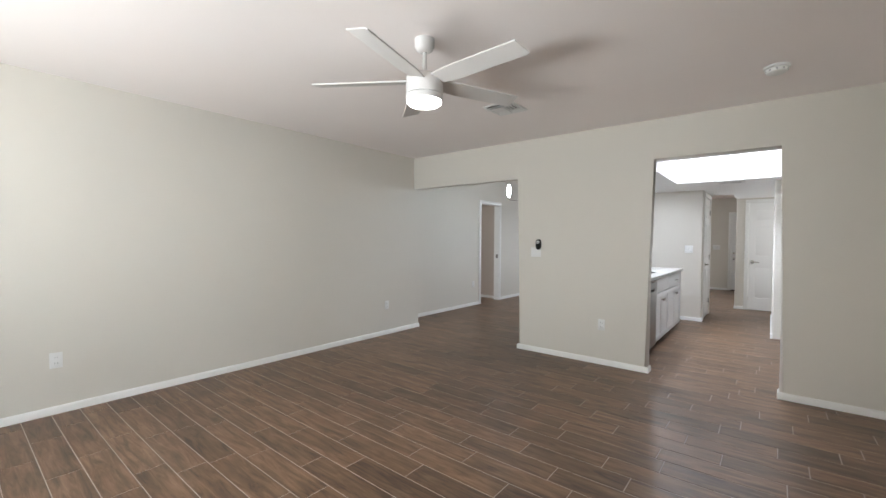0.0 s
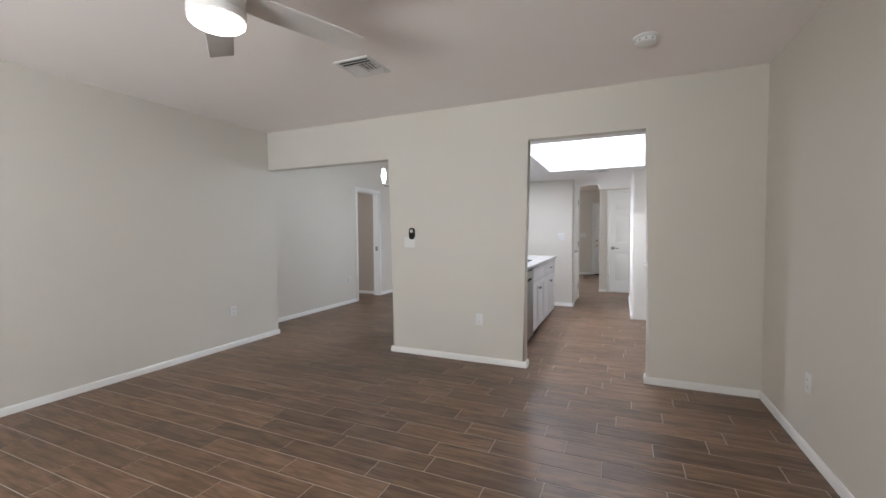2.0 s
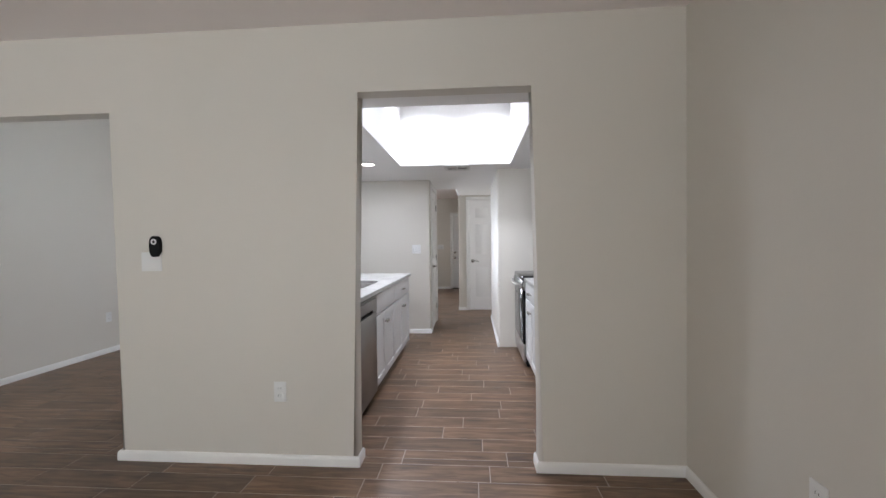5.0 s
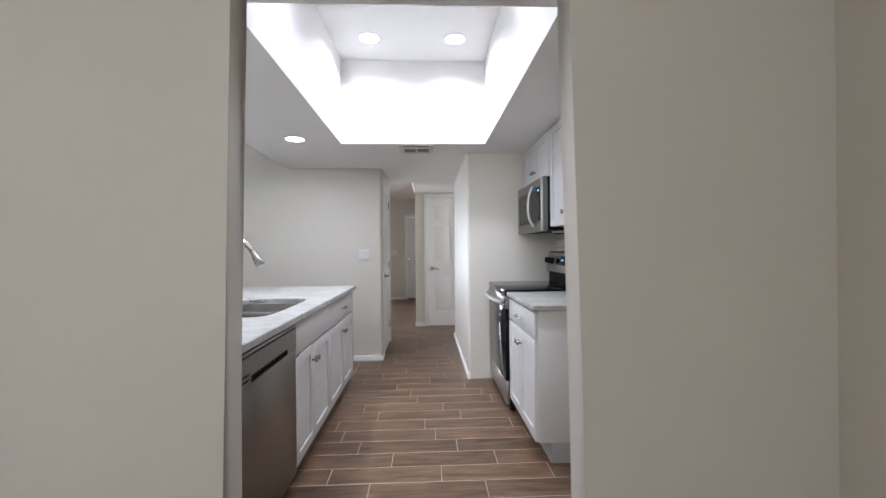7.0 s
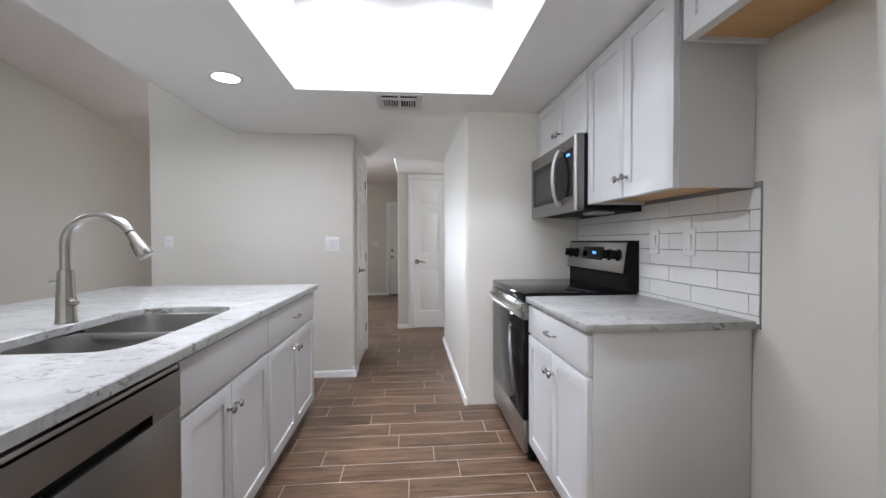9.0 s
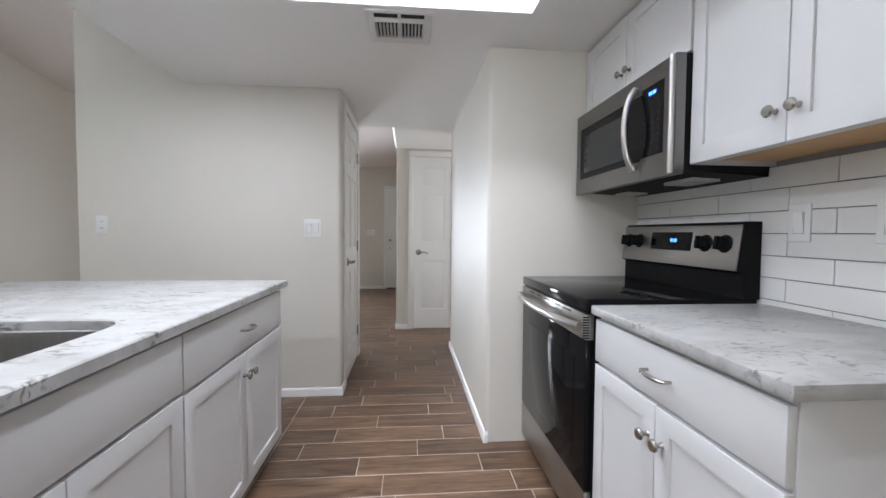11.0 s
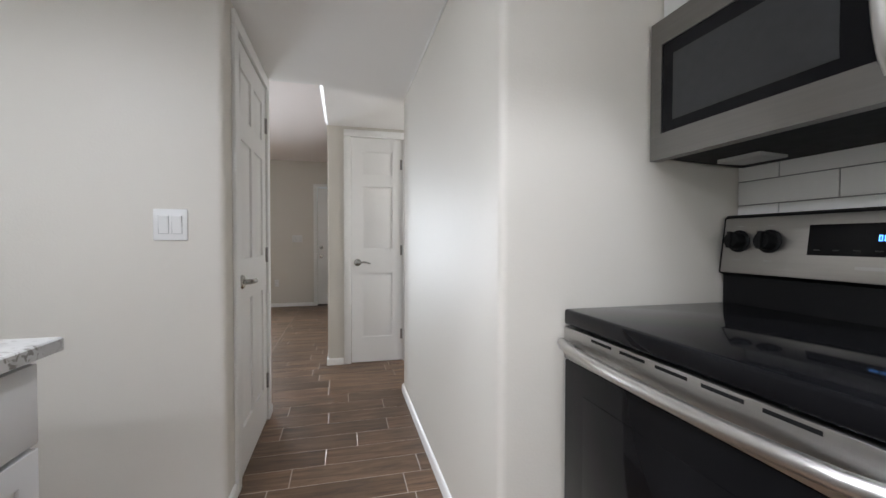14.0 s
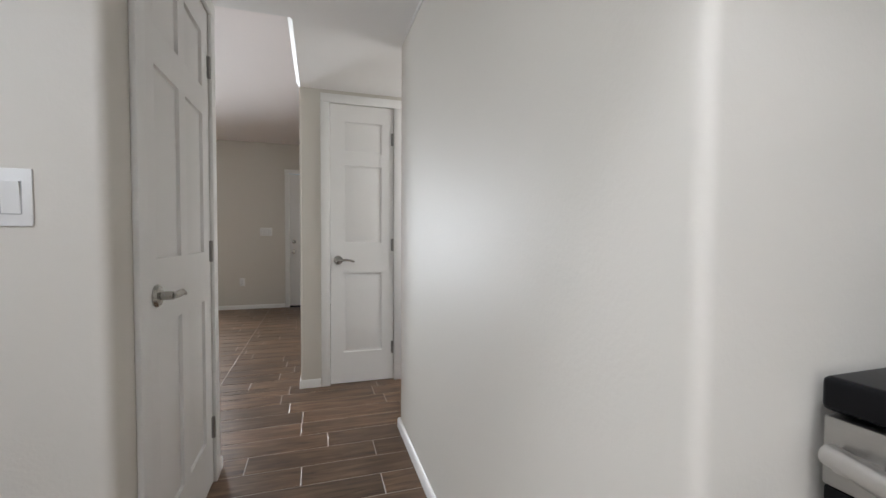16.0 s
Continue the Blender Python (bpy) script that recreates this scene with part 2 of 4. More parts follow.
def add_box(bm, x0, x1, y0, y1, z0, z1, bevel=0.0, seg=2):
    vs = [bm.verts.new((x, y, z)) for x in (x0, x1) for y in (y0, y1) for z in (z0, z1)]
    fs = [bm.faces.new([vs[i] for i in q]) for q in ((0, 1, 3, 2), (4, 6, 7, 5), (0, 4, 5, 1), (2, 3, 7, 6), (0, 2, 6, 4), (1, 5, 7, 3))]
    if bevel:
        es = list({e for f in fs for e in f.edges})
        bmesh.ops.bevel(bm, geom=es, offset=bevel, segments=seg, profile=0.5, affect="EDGES")
    return bm


def box(x0, x1, y0, y1, z0, z1, bevel=0.0, seg=2):
    return add_box(bmesh.new(), x0, x1, y0, y1, z0, z1, bevel, seg)


def boxes(rows, bevel=0.0):
    bm = bmesh.new()
    for r in rows:
        add_box(bm, *r, bevel)
    return bm


def add_lathe(bm, profile, m=None, seg=32):
    """A solid of revolution about local z; profile: (radius, height) from one end to the other."""
    m = m or Matrix()
    rings = []
    for r, h in profile:
        if r < 1e-6:
            rings.append([bm.verts.new(m @ Vector((0, 0, h)))])
        else:
            rings.append([bm.verts.new(m @ Vector((r * math.cos(2 * math.pi * i / seg), r * math.sin(2 * math.pi * i / seg), h))) for i in range(seg)])
    for a, b in zip(rings, rings[1:]):
        for i in range(seg):
            k = (i + 1) % seg
            if len(a) == 1 and len(b) == 1:
                continue
            if len(a) == 1:
                bm.faces.new((a[0], b[i], b[k]))
            elif len(b) == 1:
                bm.faces.new((a[i], b[0], a[k]))
            else:
                bm.faces.new((a[i], b[i], b[k], a[k]))
    return bm


def lathe(profile, m=None, seg=32):
    return add_lathe(bmesh.new(), profile, m, seg)


def add_tube(bm, pts, radius, seg=12, flat=1.0):
    """A round bar along points; radius may be a number or one a point."""
    pts = [Vector(p) for p in pts]
    rad = radius if isinstance(radius, (list, tuple)) else [radius] * len(pts)
    up, rings = None, []
    for i, p in enumerate(pts):
        d = (pts[min(i + 1, len(pts) - 1)] - pts[max(i - 1, 0)]).normalized()
        if up is None:
            up = d.orthogonal().normalized()
        up = (up - d * up.dot(d)).normalized()
        side = d.cross(up)
        rings.append([bm.verts.new(p + rad[i] * (math.cos(2 * math.pi * k / seg) * up + flat * math.sin(2 * math.pi * k / seg) * side)) for k in range(seg)])
    for a, b in zip(rings, rings[1:]):
        for k in range(seg):
            j = (k + 1) % seg
            bm.faces.new((a[k], a[j], b[j], b[k]))
    bm.faces.new(rings[0][::-1])
    bm.faces.new(rings[-1])
    return bm


def tube(pts, radius, seg=12, flat=1.0):
    return add_tube(bmesh.new(), pts, radius, seg, flat)


def prism(outline, plane, a, b, rounded=(), radius=0.015, seg=4):
    """An outline (two coordinates) drawn out from a to b; plane 'xz' runs along y, 'yz' along x, 'xy' along z. rounded: numbers of the corners
    whose drawn-out edges are rounded."""
    bm = bmesh.new()

    def at(u, v, w):
        return {"xz": (u, w, v), "yz": (w, u, v), "xy": (u, v, w)}[plane]

    lo = [bm.verts.new(at(u, v, a)) for u, v in outline]
    hi = [bm.verts.new(at(u, v, b)) for u, v in outline]
    n = len(outline)
    for i in range(n):
        bm.faces.new((lo[i], lo[(i + 1) % n], hi[(i + 1) % n], hi[i]))
    bm.faces.new(lo[::-1])
    bm.faces.new(hi)
    if rounded:
        es = [e for e in bm.edges for i in rounded if set(e.verts) == {lo[i], hi[i]}]
        bmesh.ops.bevel(bm, geom=es, offset=radius, segments=seg, profile=0.5, affect="EDGES")
    return bm


def finish(bm, name, material, smooth=40):
    bmesh.ops.recalc_face_normals(bm, faces=bm.faces)
    me = bpy.data.meshes.new(name)
    bm.to_mesh(me)
    bm.free()
    me.materials.append(material)
    if smooth:
        me.shade_smooth()
        me.set_sharp_from_angle(angle=radians(smooth))
    return me


def part(name, bm, material, parent, label="", m=None):
    ob = new(name, finish(bm, name, material))
    ob.parent = parent
    if m is not None:
        ob.matrix_basis = m
    return tagged(ob, label) if label else ob


def thing(name, label, category, m=None, group="", kind=""):
    ob = new(name)
    ob.empty_display_size = 0.1
    if m is not None:
        ob.matrix_basis = m
    return tagged(ob, label, category, group, kind)


def solid(name, bm, material, label, category, kind="", group=""):
    return tagged(new(name, finish(bm, name, material)), label, category, group, kind)


# ---- large structure: rooms ----
LIV_H, KIT_H, WALL_Y, WALL_B = 2.475, 2.12, 4.160, 4.264
LEFT_X, LIVR_X, RIGHT_X, DIN_X = -3.975, 0.948, 0.964, -4.47
HALL_X, PAN_X, SW_Y, HD_Y, FAR_Y = 0.122, -0.765, 7.52, 9.46, 12.94

# wall between living room and kitchen, with the wide opening and the kitchen opening
def opening_wall():
    bm = prism([(LEFT_X - 0.12, 2.03), (-2.25, 2.03), (-2.25, 0), (-0.83, 0), (-0.83, 2.095), (0.172, 2.095), (0.172, 0),
                (RIGHT_X + 0.12, 0), (RIGHT_X + 0.12, 3.4), (LEFT_X - 0.12, 3.4)], "xz", WALL_Y, WALL_B)
    es = [e for e in bm.edges if all(any(abs(v.co.x - x) < 1e-4 for x in (-2.25, -0.83, 0.172)) for v in e.verts)
          and abs(e.verts[0].co.z - e.verts[1].co.z) > 1]
    bmesh.ops.bevel(bm, geom=es, offset=0.026, segments=5, profile=0.5, affect="EDGES")
    return bm


solid("wall_openings", opening_wall(), M_WALL, "greige painted wall with two wide untrimmed openings", "wall", "structure")
solid("wall_living_side", prism([(-2.4, 0), (WALL_B, 0), (WALL_B, 3.4), (-2.4, 3.4)], "yz", LEFT_X - 0.12, LEFT_X), M_WALL, "long greige painted living room wall", "wall", "structure")
solid("wall_living_return", box(DIN_X, LEFT_X - 0.12, WALL_Y, WALL_B, 0, 3.4), M_WALL, "short greige painted wall return", "wall", "structure")
solid("wall_living_kitchen_side", boxes([(LIVR_X, RIGHT_X + 0.12, -2.4, WALL_Y, 0, 3.4), (RIGHT_X, RIGHT_X + 0.12, WALL_Y, 6.93, 0, 3.4)]), M_WALL, "greige painted wall shared by living room and kitchen", "wall", "structure")
solid("wall_living_back", boxes([(LEFT_X - 0.12, -2.8, -2.52, -2.4, 0, 2.6), (-0.6, RIGHT_X + 0.12, -2.52, -2.4, 0, 2.6), (-2.8, -0.6, -2.52, -2.4, 0, 0.55), (-2.8, -0.6, -2.52, -2.4, 2.05, 2.6)]),
      M_WALL, "greige painted wall with a wide window opening", "wall", "structure")
# unseen block added to keep window light off the living room's side wall
solid("wall_light_blocker", box(-0.58, LIVR_X, -2.4, -0.68, 0, LIV_H), M_WALL, "greige painted unseen wall block added to shade the side wall", "wall", "structure")
solid("ceiling_living", box(LEFT_X - 0.12, RIGHT_X + 0.12, -2.52, WALL_Y, LIV_H, LIV_H + 0.1), M_CEIL, "smooth off-white painted living room ceiling", "ceiling", "structure")

# great room: side wall with the bedroom doorway, vaulted ceiling, far wall with entry door and glass door
DJ0, DJ1 = 6.665, 7.38
solid("wall_great_side", prism([(WALL_B, 0), (DJ0, 0), (DJ0, 2.035), (DJ1, 2.035), (DJ1, 0), (13.06, 0), (13.06, 3.6), (WALL_B, 3.6)], "yz", DIN_X - 0.12, DIN_X),
      M_WALL, "tall greige painted wall with an open doorway", "wall", "structure")
solid("wall_great_far", boxes([(DIN_X - 0.12, -3.15, FAR_Y, FAR_Y + 0.12, 0, 3), (-2.15, -0.73, FAR_Y, FAR_Y + 0.12, 0, 3), (-3.15, -2.15, FAR_Y, FAR_Y + 0.12, 1.95, 3), (-3.15, -2.15, FAR_Y, FAR_Y + 0.12, 0, 0.35), (-0.73, 0.4, FAR_Y, FAR_Y + 0.12, 2.04, 3), (0.12, 0.4, FAR_Y, FAR_Y + 0.12, 0, 2.04)]),
      M_WALL, "greige painted wall around the entry door", "wall", "structure")
solid("ceiling_great", prism([(WALL_B - 0.04, 2.72), (7.6, 3.22), (13.06, 2.42), (13.06, 2.55), (7.6, 3.36), (WALL_B - 0.04, 2.86)], "yz", DIN_X - 0.12, RIGHT_X + 0.3), M_CEIL, "vaulted off-white painted ceiling", "ceiling", "structure")

# kitchen: soffit ceiling with the raised light well
WX0, WX1, WY0, WY1, WTOP = -0.975, 0.245, 4.50, 6.47, 2.83
SOF_X = -1.775


def soffit():
    bm = boxes([(SOF_X, WX0, WALL_B, SW_Y, KIT_H, 2.98), (WX1, RIGHT_X, WALL_B, 6.81, KIT_H, 2.98), (WX0, WX1, WALL_B, WY0, KIT_H, 2.98)])
    add_box(bm, WX0, WX1, WY0, WY1, WTOP, 2.98)
    add_box(bm, WX0, WX1, WY1, SW_Y, KIT_H, 2.98)
    add_box(bm, WX1, RIGHT_X, 6.81, SW_Y, KIT_H, 2.98)
    add_box(bm, PAN_X - 0.01, 1.5, SW_Y, 8.52, KIT_H, 2.6)
    add_box(bm, -0.435, 1.5, 8.52, HD_Y + 0.12, KIT_H, 2.6)
    return bm


solid("ceiling_kitchen", soffit(), M_WHITE, "low white kitchen ceiling with a raised light well", "ceiling", "structure")

# switch wall, pantry side, hall pier and closet wall
def wall_xy(pts, rounded, top, radius=0.02):
    return prism(pts, "xy", 0, top, rounded, radius)


solid("wall_pantry", wall_xy([(-2.45, SW_Y), (PAN_X, SW_Y), (PAN_X, 7.70), (PAN_X - 0.12, 7.70), (PAN_X - 0.12, SW_Y + 0.12), (-2.45, SW_Y + 0.12)], (1,), 3.3, 0.025), M_WALL,
      "greige painted kitchen wall with a rounded corner", "wall", "structure")
solid("wall_pantry_header", boxes([(PAN_X - 0.12, PAN_X, 7.70, 8.41, 2.04, 2.6), (PAN_X - 0.12, PAN_X, 8.41, 8.52, 0, 2.6), (-2.45, PAN_X - 0.12, 8.40, 8.52, 0, 3.2), (-2.45, -2.33, SW_Y + 0.12, 8.40, 0, 3.2)]),
      M_WALL, "greige painted pantry walls around the door", "wall", "structure")
solid("wall_hall", wall_xy([(HALL_X, 6.81), (1.08, 6.81), (1.08, 6.93), (HALL_X + 0.12, 6.93), (HALL_X + 0.12, 8.68), (HALL_X, 8.68)], (0, 5), 2.6, 0.025), M_WALL,
      "satin greige painted hall wall with rounded corners", "wall", "structure")
# opening added in this unseen wall to hold the fill lamp
solid("wall_hall_end", boxes([(1.4, 1.5, 6.93, 8.74, 0, 2.6), (1.4, 1.5, 8.74, 9.38, 0, 0.9), (1.4, 1.5, 8.74, 9.38, 2.0, 2.6), (1.4, 1.5, 9.38, HD_Y + 0.12, 0, 2.6)]), M_WALL, "greige painted side hall end wall with an added opening for fill light", "wall", "structure")
solid("wall_closet", boxes([(-0.435, -0.24, HD_Y, HD_Y + 0.12, 0, 3.2), (-0.24, 0.225, HD_Y, HD_Y + 0.12, 2.04, 3.2), (0.225, 1.5, HD_Y, HD_Y + 0.12, 0, 3.2), (-0.435, -0.315, HD_Y + 0.12, FAR_Y, 0, 3.2)]), M_WALL,
      "greige painted closet wall at the hall's end", "wall", "structure")

# bedroom behind the open doorway
solid("bedroom_shell", boxes([(-7.4, -7.28, 4.4, 7.50, 0, 2.5), (-7.4, DIN_X - 0.12, 7.50, 7.60, 0, 2.5), (-7.28, DIN_X - 0.12, 4.4, 4.5, 0, 2.5), (-7.4, DIN_X - 0.12, 4.4, 7.60, 2.5, 2.58)]), M_PINK,
      "warm beige painted bedroom walls beyond the doorway", "wall", "structure")

# baseboards with a rounded top edge
def baseboard(label, pts, h=0.058, t=0.013):
    """A board along a polyline in plan, on the left of its direction."""
    bm = bmesh.new()
    sect = [(0, 0), (t, 0), (t, h - 0.018), (t * 0.75, h - 0.006), (t * 0.3, h), (0, h)]
    P = [Vector((x, y, 0)) for x, y in pts]
    rings = []
    for i, p in enumerate(P):
        d0 = (p - P[i - 1]).normalized() if i else (P[1] - P[0]).normalized()
        d1 = (P[i + 1] - p).normalized() if i < len(P) - 1 else d0
        n0, n1 = Vector((-d0.y, d0.x, 0)), Vector((-d1.y, d1.x, 0))
        nn = (n0 + n1) / (1 + n0.dot(n1))
        rings.append([bm.verts.new(p + nn * u + Vector((0, 0, v))) for u, v in sect])
    for a, b in zip(rings, rings[1:]):
        for k in range(len(sect)):
            j = (k + 1) % len(sect)
            bm.faces.new((a[k], a[j], b[j], b[k]))
    bm.faces.new(rings[0])
    bm.faces.new(rings[-1][::-1])
    return solid("baseboard", bm, M_TRIM, label, "baseboard", "structure")


baseboard("white painted baseboard along the living room wall", [(DIN_X + 0.3, WALL_B), (LEFT_X, WALL_B), (LEFT_X, -2.4)])
baseboard("white painted baseboard round the wall between the openings", [(-0.83, WALL_B), (-0.83, WALL_Y), (-2.25, WALL_Y), (-2.25, WALL_B)])
baseboard("white painted baseboard beside the kitchen opening", [(LIVR_X, -0.68), (LIVR_X, WALL_Y), (0.172, WALL_Y), (0.172, WALL_B)])
baseboard("white painted baseboard in the dining area", [(DIN_X, DJ0 - 0.065), (DIN_X, WALL_B + 0.005)])
baseboard("white painted baseboard beyond the doorway", [(DIN_X, FAR_Y), (DIN_X, DJ1 + 0.065)])
baseboard("white painted baseboard round the pantry corner", [(PAN_X, 7.632), (PAN_X, SW_Y), (-2.45, SW_Y)])
baseboard("white painted baseboard stub by the pantry door", [(-0.9, 8.52), (PAN_X, 8.52), (PAN_X, 8.48)])
baseboard("white painted baseboard along the hall wall", [(HALL_X + 0.012, 6.812), (HALL_X, 6.812), (HALL_X, 8.68), (HALL_X + 0.12, 8.68)])
baseboard("white painted baseboard by the closet door", [(-0.303, HD_Y), (-0.435, HD_Y), (-0.435, FAR_Y)])
baseboard("white painted baseboard past the closet door", [(1.4, HD_Y), (0.29, HD_Y)])
baseboard("white painted baseboard on the entry wall", [(-0.795, FAR_Y), (-4.4, FAR_Y)])
baseboard("white painted baseboard in the bedroom", [(-4.6, 7.50), (-7.28, 7.50), (-7.28, 4.6)])

# grout beds under the floor tiles
FLOORS = {}
for key, x0, x1, y0, y1, lab in (("floor_living", LEFT_X, RIGHT_X, -2.4, WALL_B, "brown wood-look tile floor of the living room"),
                                 ("floor_kitchen", -1.0, 1.4, WALL_B, HD_Y, "brown wood-look tile floor of kitchen and hall"),
                                 ("floor_great", DIN_X - 0.12, -1.0, WALL_B, 13.0, "brown wood-look tile floor of the great room"),
                                 ("floor_bedroom", -7.4, DIN_X - 0.12, 4.4, 7.6, "brown wood-look tile floor of the bedroom"),
                                 ("floor_entry", -1.0, 0.4, HD_Y, 13.0, "brown wood-look tile floor by the entry door")):
    FLOORS[key] = (solid(key, box(x0, x1, y0, y1, -0.08, -0.0014), M_GROUT, lab, "floor", "structure"), x0, x1, y0, y1)
solid("ground", box(-300, 300, -300, 300, -0.4, -0.2), M_LAWN, "green lawn round the house", "ground", "structure")
# proud, slanted strip: the edge's daylight highlight is built into its shape
solid("trim_header_edge", prism([(-0.455, KIT_H + 0.020), (-0.431, KIT_H - 0.005), (-0.429, KIT_H - 0.001), (-0.435, KIT_H + 0.022)], "xz", 8.53, HD_Y), M_TRIM, "thin white corner bead on the dropped ceiling's edge", "trim", "structure")
solid("trim_closet_corner", tube([(-0.433, HD_Y + 0.002, 0.066), (-0.433, HD_Y + 0.002, KIT_H)], 0.006, 10), M_WALL, "rounded corner bead on the closet wall's end", "trim", "structure")
solid("trim_hall_ceiling", box(HALL_X - 0.009, HALL_X, 6.84, 8.50, KIT_H - 0.009, KIT_H, 0.003), M_TRIM, "thin white caulk bead where hall wall meets ceiling", "trim", "structure")

# ---- doors and trim ----
def trim_set(parent, w, h, width=0.062, t=0.016):
    """Door casing round an opening 0..w wide and h high, on the face y=0, standing proud towards -y."""
    for x0, x1 in ((-width, 0.0), (w, w + width)):
        part("casing_leg", box(x0, x1, -t, 0.0, 0, h, 0.004), M_TRIM, parent)
    part("casing_head", box(-width, w + width, -t - 0.001, 0.0, h, h + width, 0.004), M_TRIM, parent)


def panel_door(parent, w, h, panels, hinge_x, lever_x, lever_dir, deep=0.035, lever_z=0.915, hinges=(0.25, 1.02, 1.80)):
    """A moulded panel door in the plane y=0..deep that faces -y; panels: (x0, x1, z0, z1)."""
    slab = part("door_slab", door_slab(w, h, panels, deep), M_DOOR, parent, "white moulded panel door")
    for x0, x1, z0, z1 in panels:
        part("raised_panel", raised_panel(x0 + 0.012, x1 - 0.012, z0 + 0.012, z1 - 0.012), M_DOOR, slab)
    if lever_dir:
        lever(parent, lever_x, lever_z, lever_dir)
    for z in hinges:
        bm = tube([(hinge_x, -0.006, z - 0.045), (hinge_x, -0.006, z + 0.045)], 0.007, 10)
        add_box(bm, hinge_x - 0.012, hinge_x + 0.012, -0.003, 0.004, z - 0.044, z + 0.044)
        part("hinge", bm, M_HINGE, parent, "steel hinge")
    return slab


def door_slab(w, h, panels, deep):
    bm = bmesh.new()
    xs = sorted({0.003, w - 0.003, *[p[0] for p in panels], *[p[1] for p in panels]})
    zs = sorted({0.008, h - 0.003, *[p[2] for p in panels], *[p[3] for p in panels]})
    for x0, x1 in zip(xs, xs[1:]):
        for z0, z1 in zip(zs, zs[1:]):
            hole = any(p[0] - 1e-4 <= x0 and x1 <= p[1] + 1e-4 and p[2] - 1e-4 <= z0 and z1 <= p[3] + 1e-4 for p in panels)
            add_box(bm, x0, x1, 0.012 if hole else 0.0, deep, z0, z1)
    bmesh.ops.remove_doubles(bm, verts=bm.verts, dist=0.0001)
    return bm


def raised_panel(x0, x1, z0, z1):
    bm = bmesh.new()
    b = 0.03
    lo = [bm.verts.new((x, 0.0118, z)) for x, z in ((x0, z0), (x1, z0), (x1, z1), (x0, z1))]
    hi = [bm.verts.new((x, 0.003, z)) for x, z in ((x0 + b, z0 + b), (x1 - b, z0 + b), (x1 - b, z1 - b), (x0 + b, z1 - b))]
    for i in range(4):
        bm.faces.new((lo[i], lo[(i + 1) % 4], hi[(i + 1) % 4], hi[i]))
    bm.faces.new(hi)
    return bm


def lever(parent, x, z, d):
    """A satin nickel lever set on the face y=0; the lever points along d in x."""
    rose = part("lever_rose", lathe([(0, 0), (0.031, 0), (0.033, 0.004), (0.028, 0.012), (0.013, 0.016), (0.012, 0.045), (0, 0.047)], pose(x, 0, z, 90), 24), M_NICKEL, parent, "round nickel rose")
    part("lever_arm", tube([(x - d * 0.006, -0.048, z), (x + d * 0.02, -0.052, z + 0.002), (x + d * 0.06, -0.052, z + 0.004), (x + d * 0.095, -0.047, z - 0.004), (x + d * 0.112, -0.043, z - 0.010)],
                           [0.010, 0.011, 0.009, 0.0075, 0.006], 12, 0.75), M_NICKEL, rose, "curved nickel lever")


# pantry door: on the face that looks to +x
D = thing("pantry_door", "closed white panel door with nickel lever in the pantry wall", "door", pose(PAN_X, 7.70, 0, 0, 0, 90))
trim_set(D, 0.71, 2.03)
panel_door(D, 0.71, 2.03, [(0.10, 0.32, 0.22, 0.82), (0.39, 0.61, 0.22, 0.82), (0.10, 0.32, 1.02, 1.58), (0.39, 0.61, 1.02, 1.58), (0.10, 0.32, 1.69, 1.91), (0.39, 0.61, 1.69, 1.91)], 0.702, 0.085, 1)
D = thing("closet_door", "narrow closed white panel door at the hall's end", "door", pose(-0.237, HD_Y, 0))
trim_set(D, 0.46, 2.03)
panel_door(D, 0.46, 2.03, [(0.096, 0.372, 0.235, 0.815), (0.096, 0.372, 1.028, 1.592), (0.096, 0.372, 1.69, 1.905)], 0.452, 0.057, 1, lever_z=0.91)
D = thing("entry_door", "closed white entry door with deadbolt in the far wall", "door", pose(-0.727, FAR_Y, 0))
trim_set(D, 0.82, 2.0)
part("door_slab", box(0.004, 0.816, 0.012, 0.05, 0.02, 1.997, 0.002), M_DOOR, D)
part("threshold", box(0.0, 0.82, -0.02, 0.08, 0.0, 0.018, 0.003), M_DARK, D, "dark door threshold")
for z in (0.84, 0.985):
    part("deadbolt" if z > 0.9 else "door_knob", lathe([(0, 0), (0.03, 0), (0.03, 0.008), (0.012, 0.014), (0.012, 0.03), (0.026, 0.04), (0.024, 0.06), (0, 0.065)] if z < 0.9 else
         [(0, 0), (0.03, 0), (0.028, 0.012), (0.01, 0.016), (0.009, 0.03), (0, 0.031)], pose(0.062, 0.012, z, 90), 20), M_NICKEL, D, "nickel door hardware")

# bedroom doorway: casing and jambs, with no leaf in sight
D = thing("bedroom_doorway", "white cased doorway standing open to a beige bedroom", "door", pose(DIN_X, DJ0, 0, 0, 0, 90), kind="structure")
trim_set(D, DJ1 - DJ0, 2.035)
for x0, x1 in ((0.0, 0.012), (DJ1 - DJ0 - 0.012, DJ1 - DJ0)):
    part("door_jamb", box(x0, x1, 0.0, 0.12, 0, 2.023), M_TRIM, D)
part("door_jamb", box(0, DJ1 - DJ0, 0.0, 0.12, 2.023, 2.035), M_TRIM, D)
part("strike_plate", box(DJ1 - DJ0 - 0.017, DJ1 - DJ0 - 0.012, 0.02, 0.075, 0.90, 0.985, 0.002), M_HINGE, D, "dark steel strike plate")

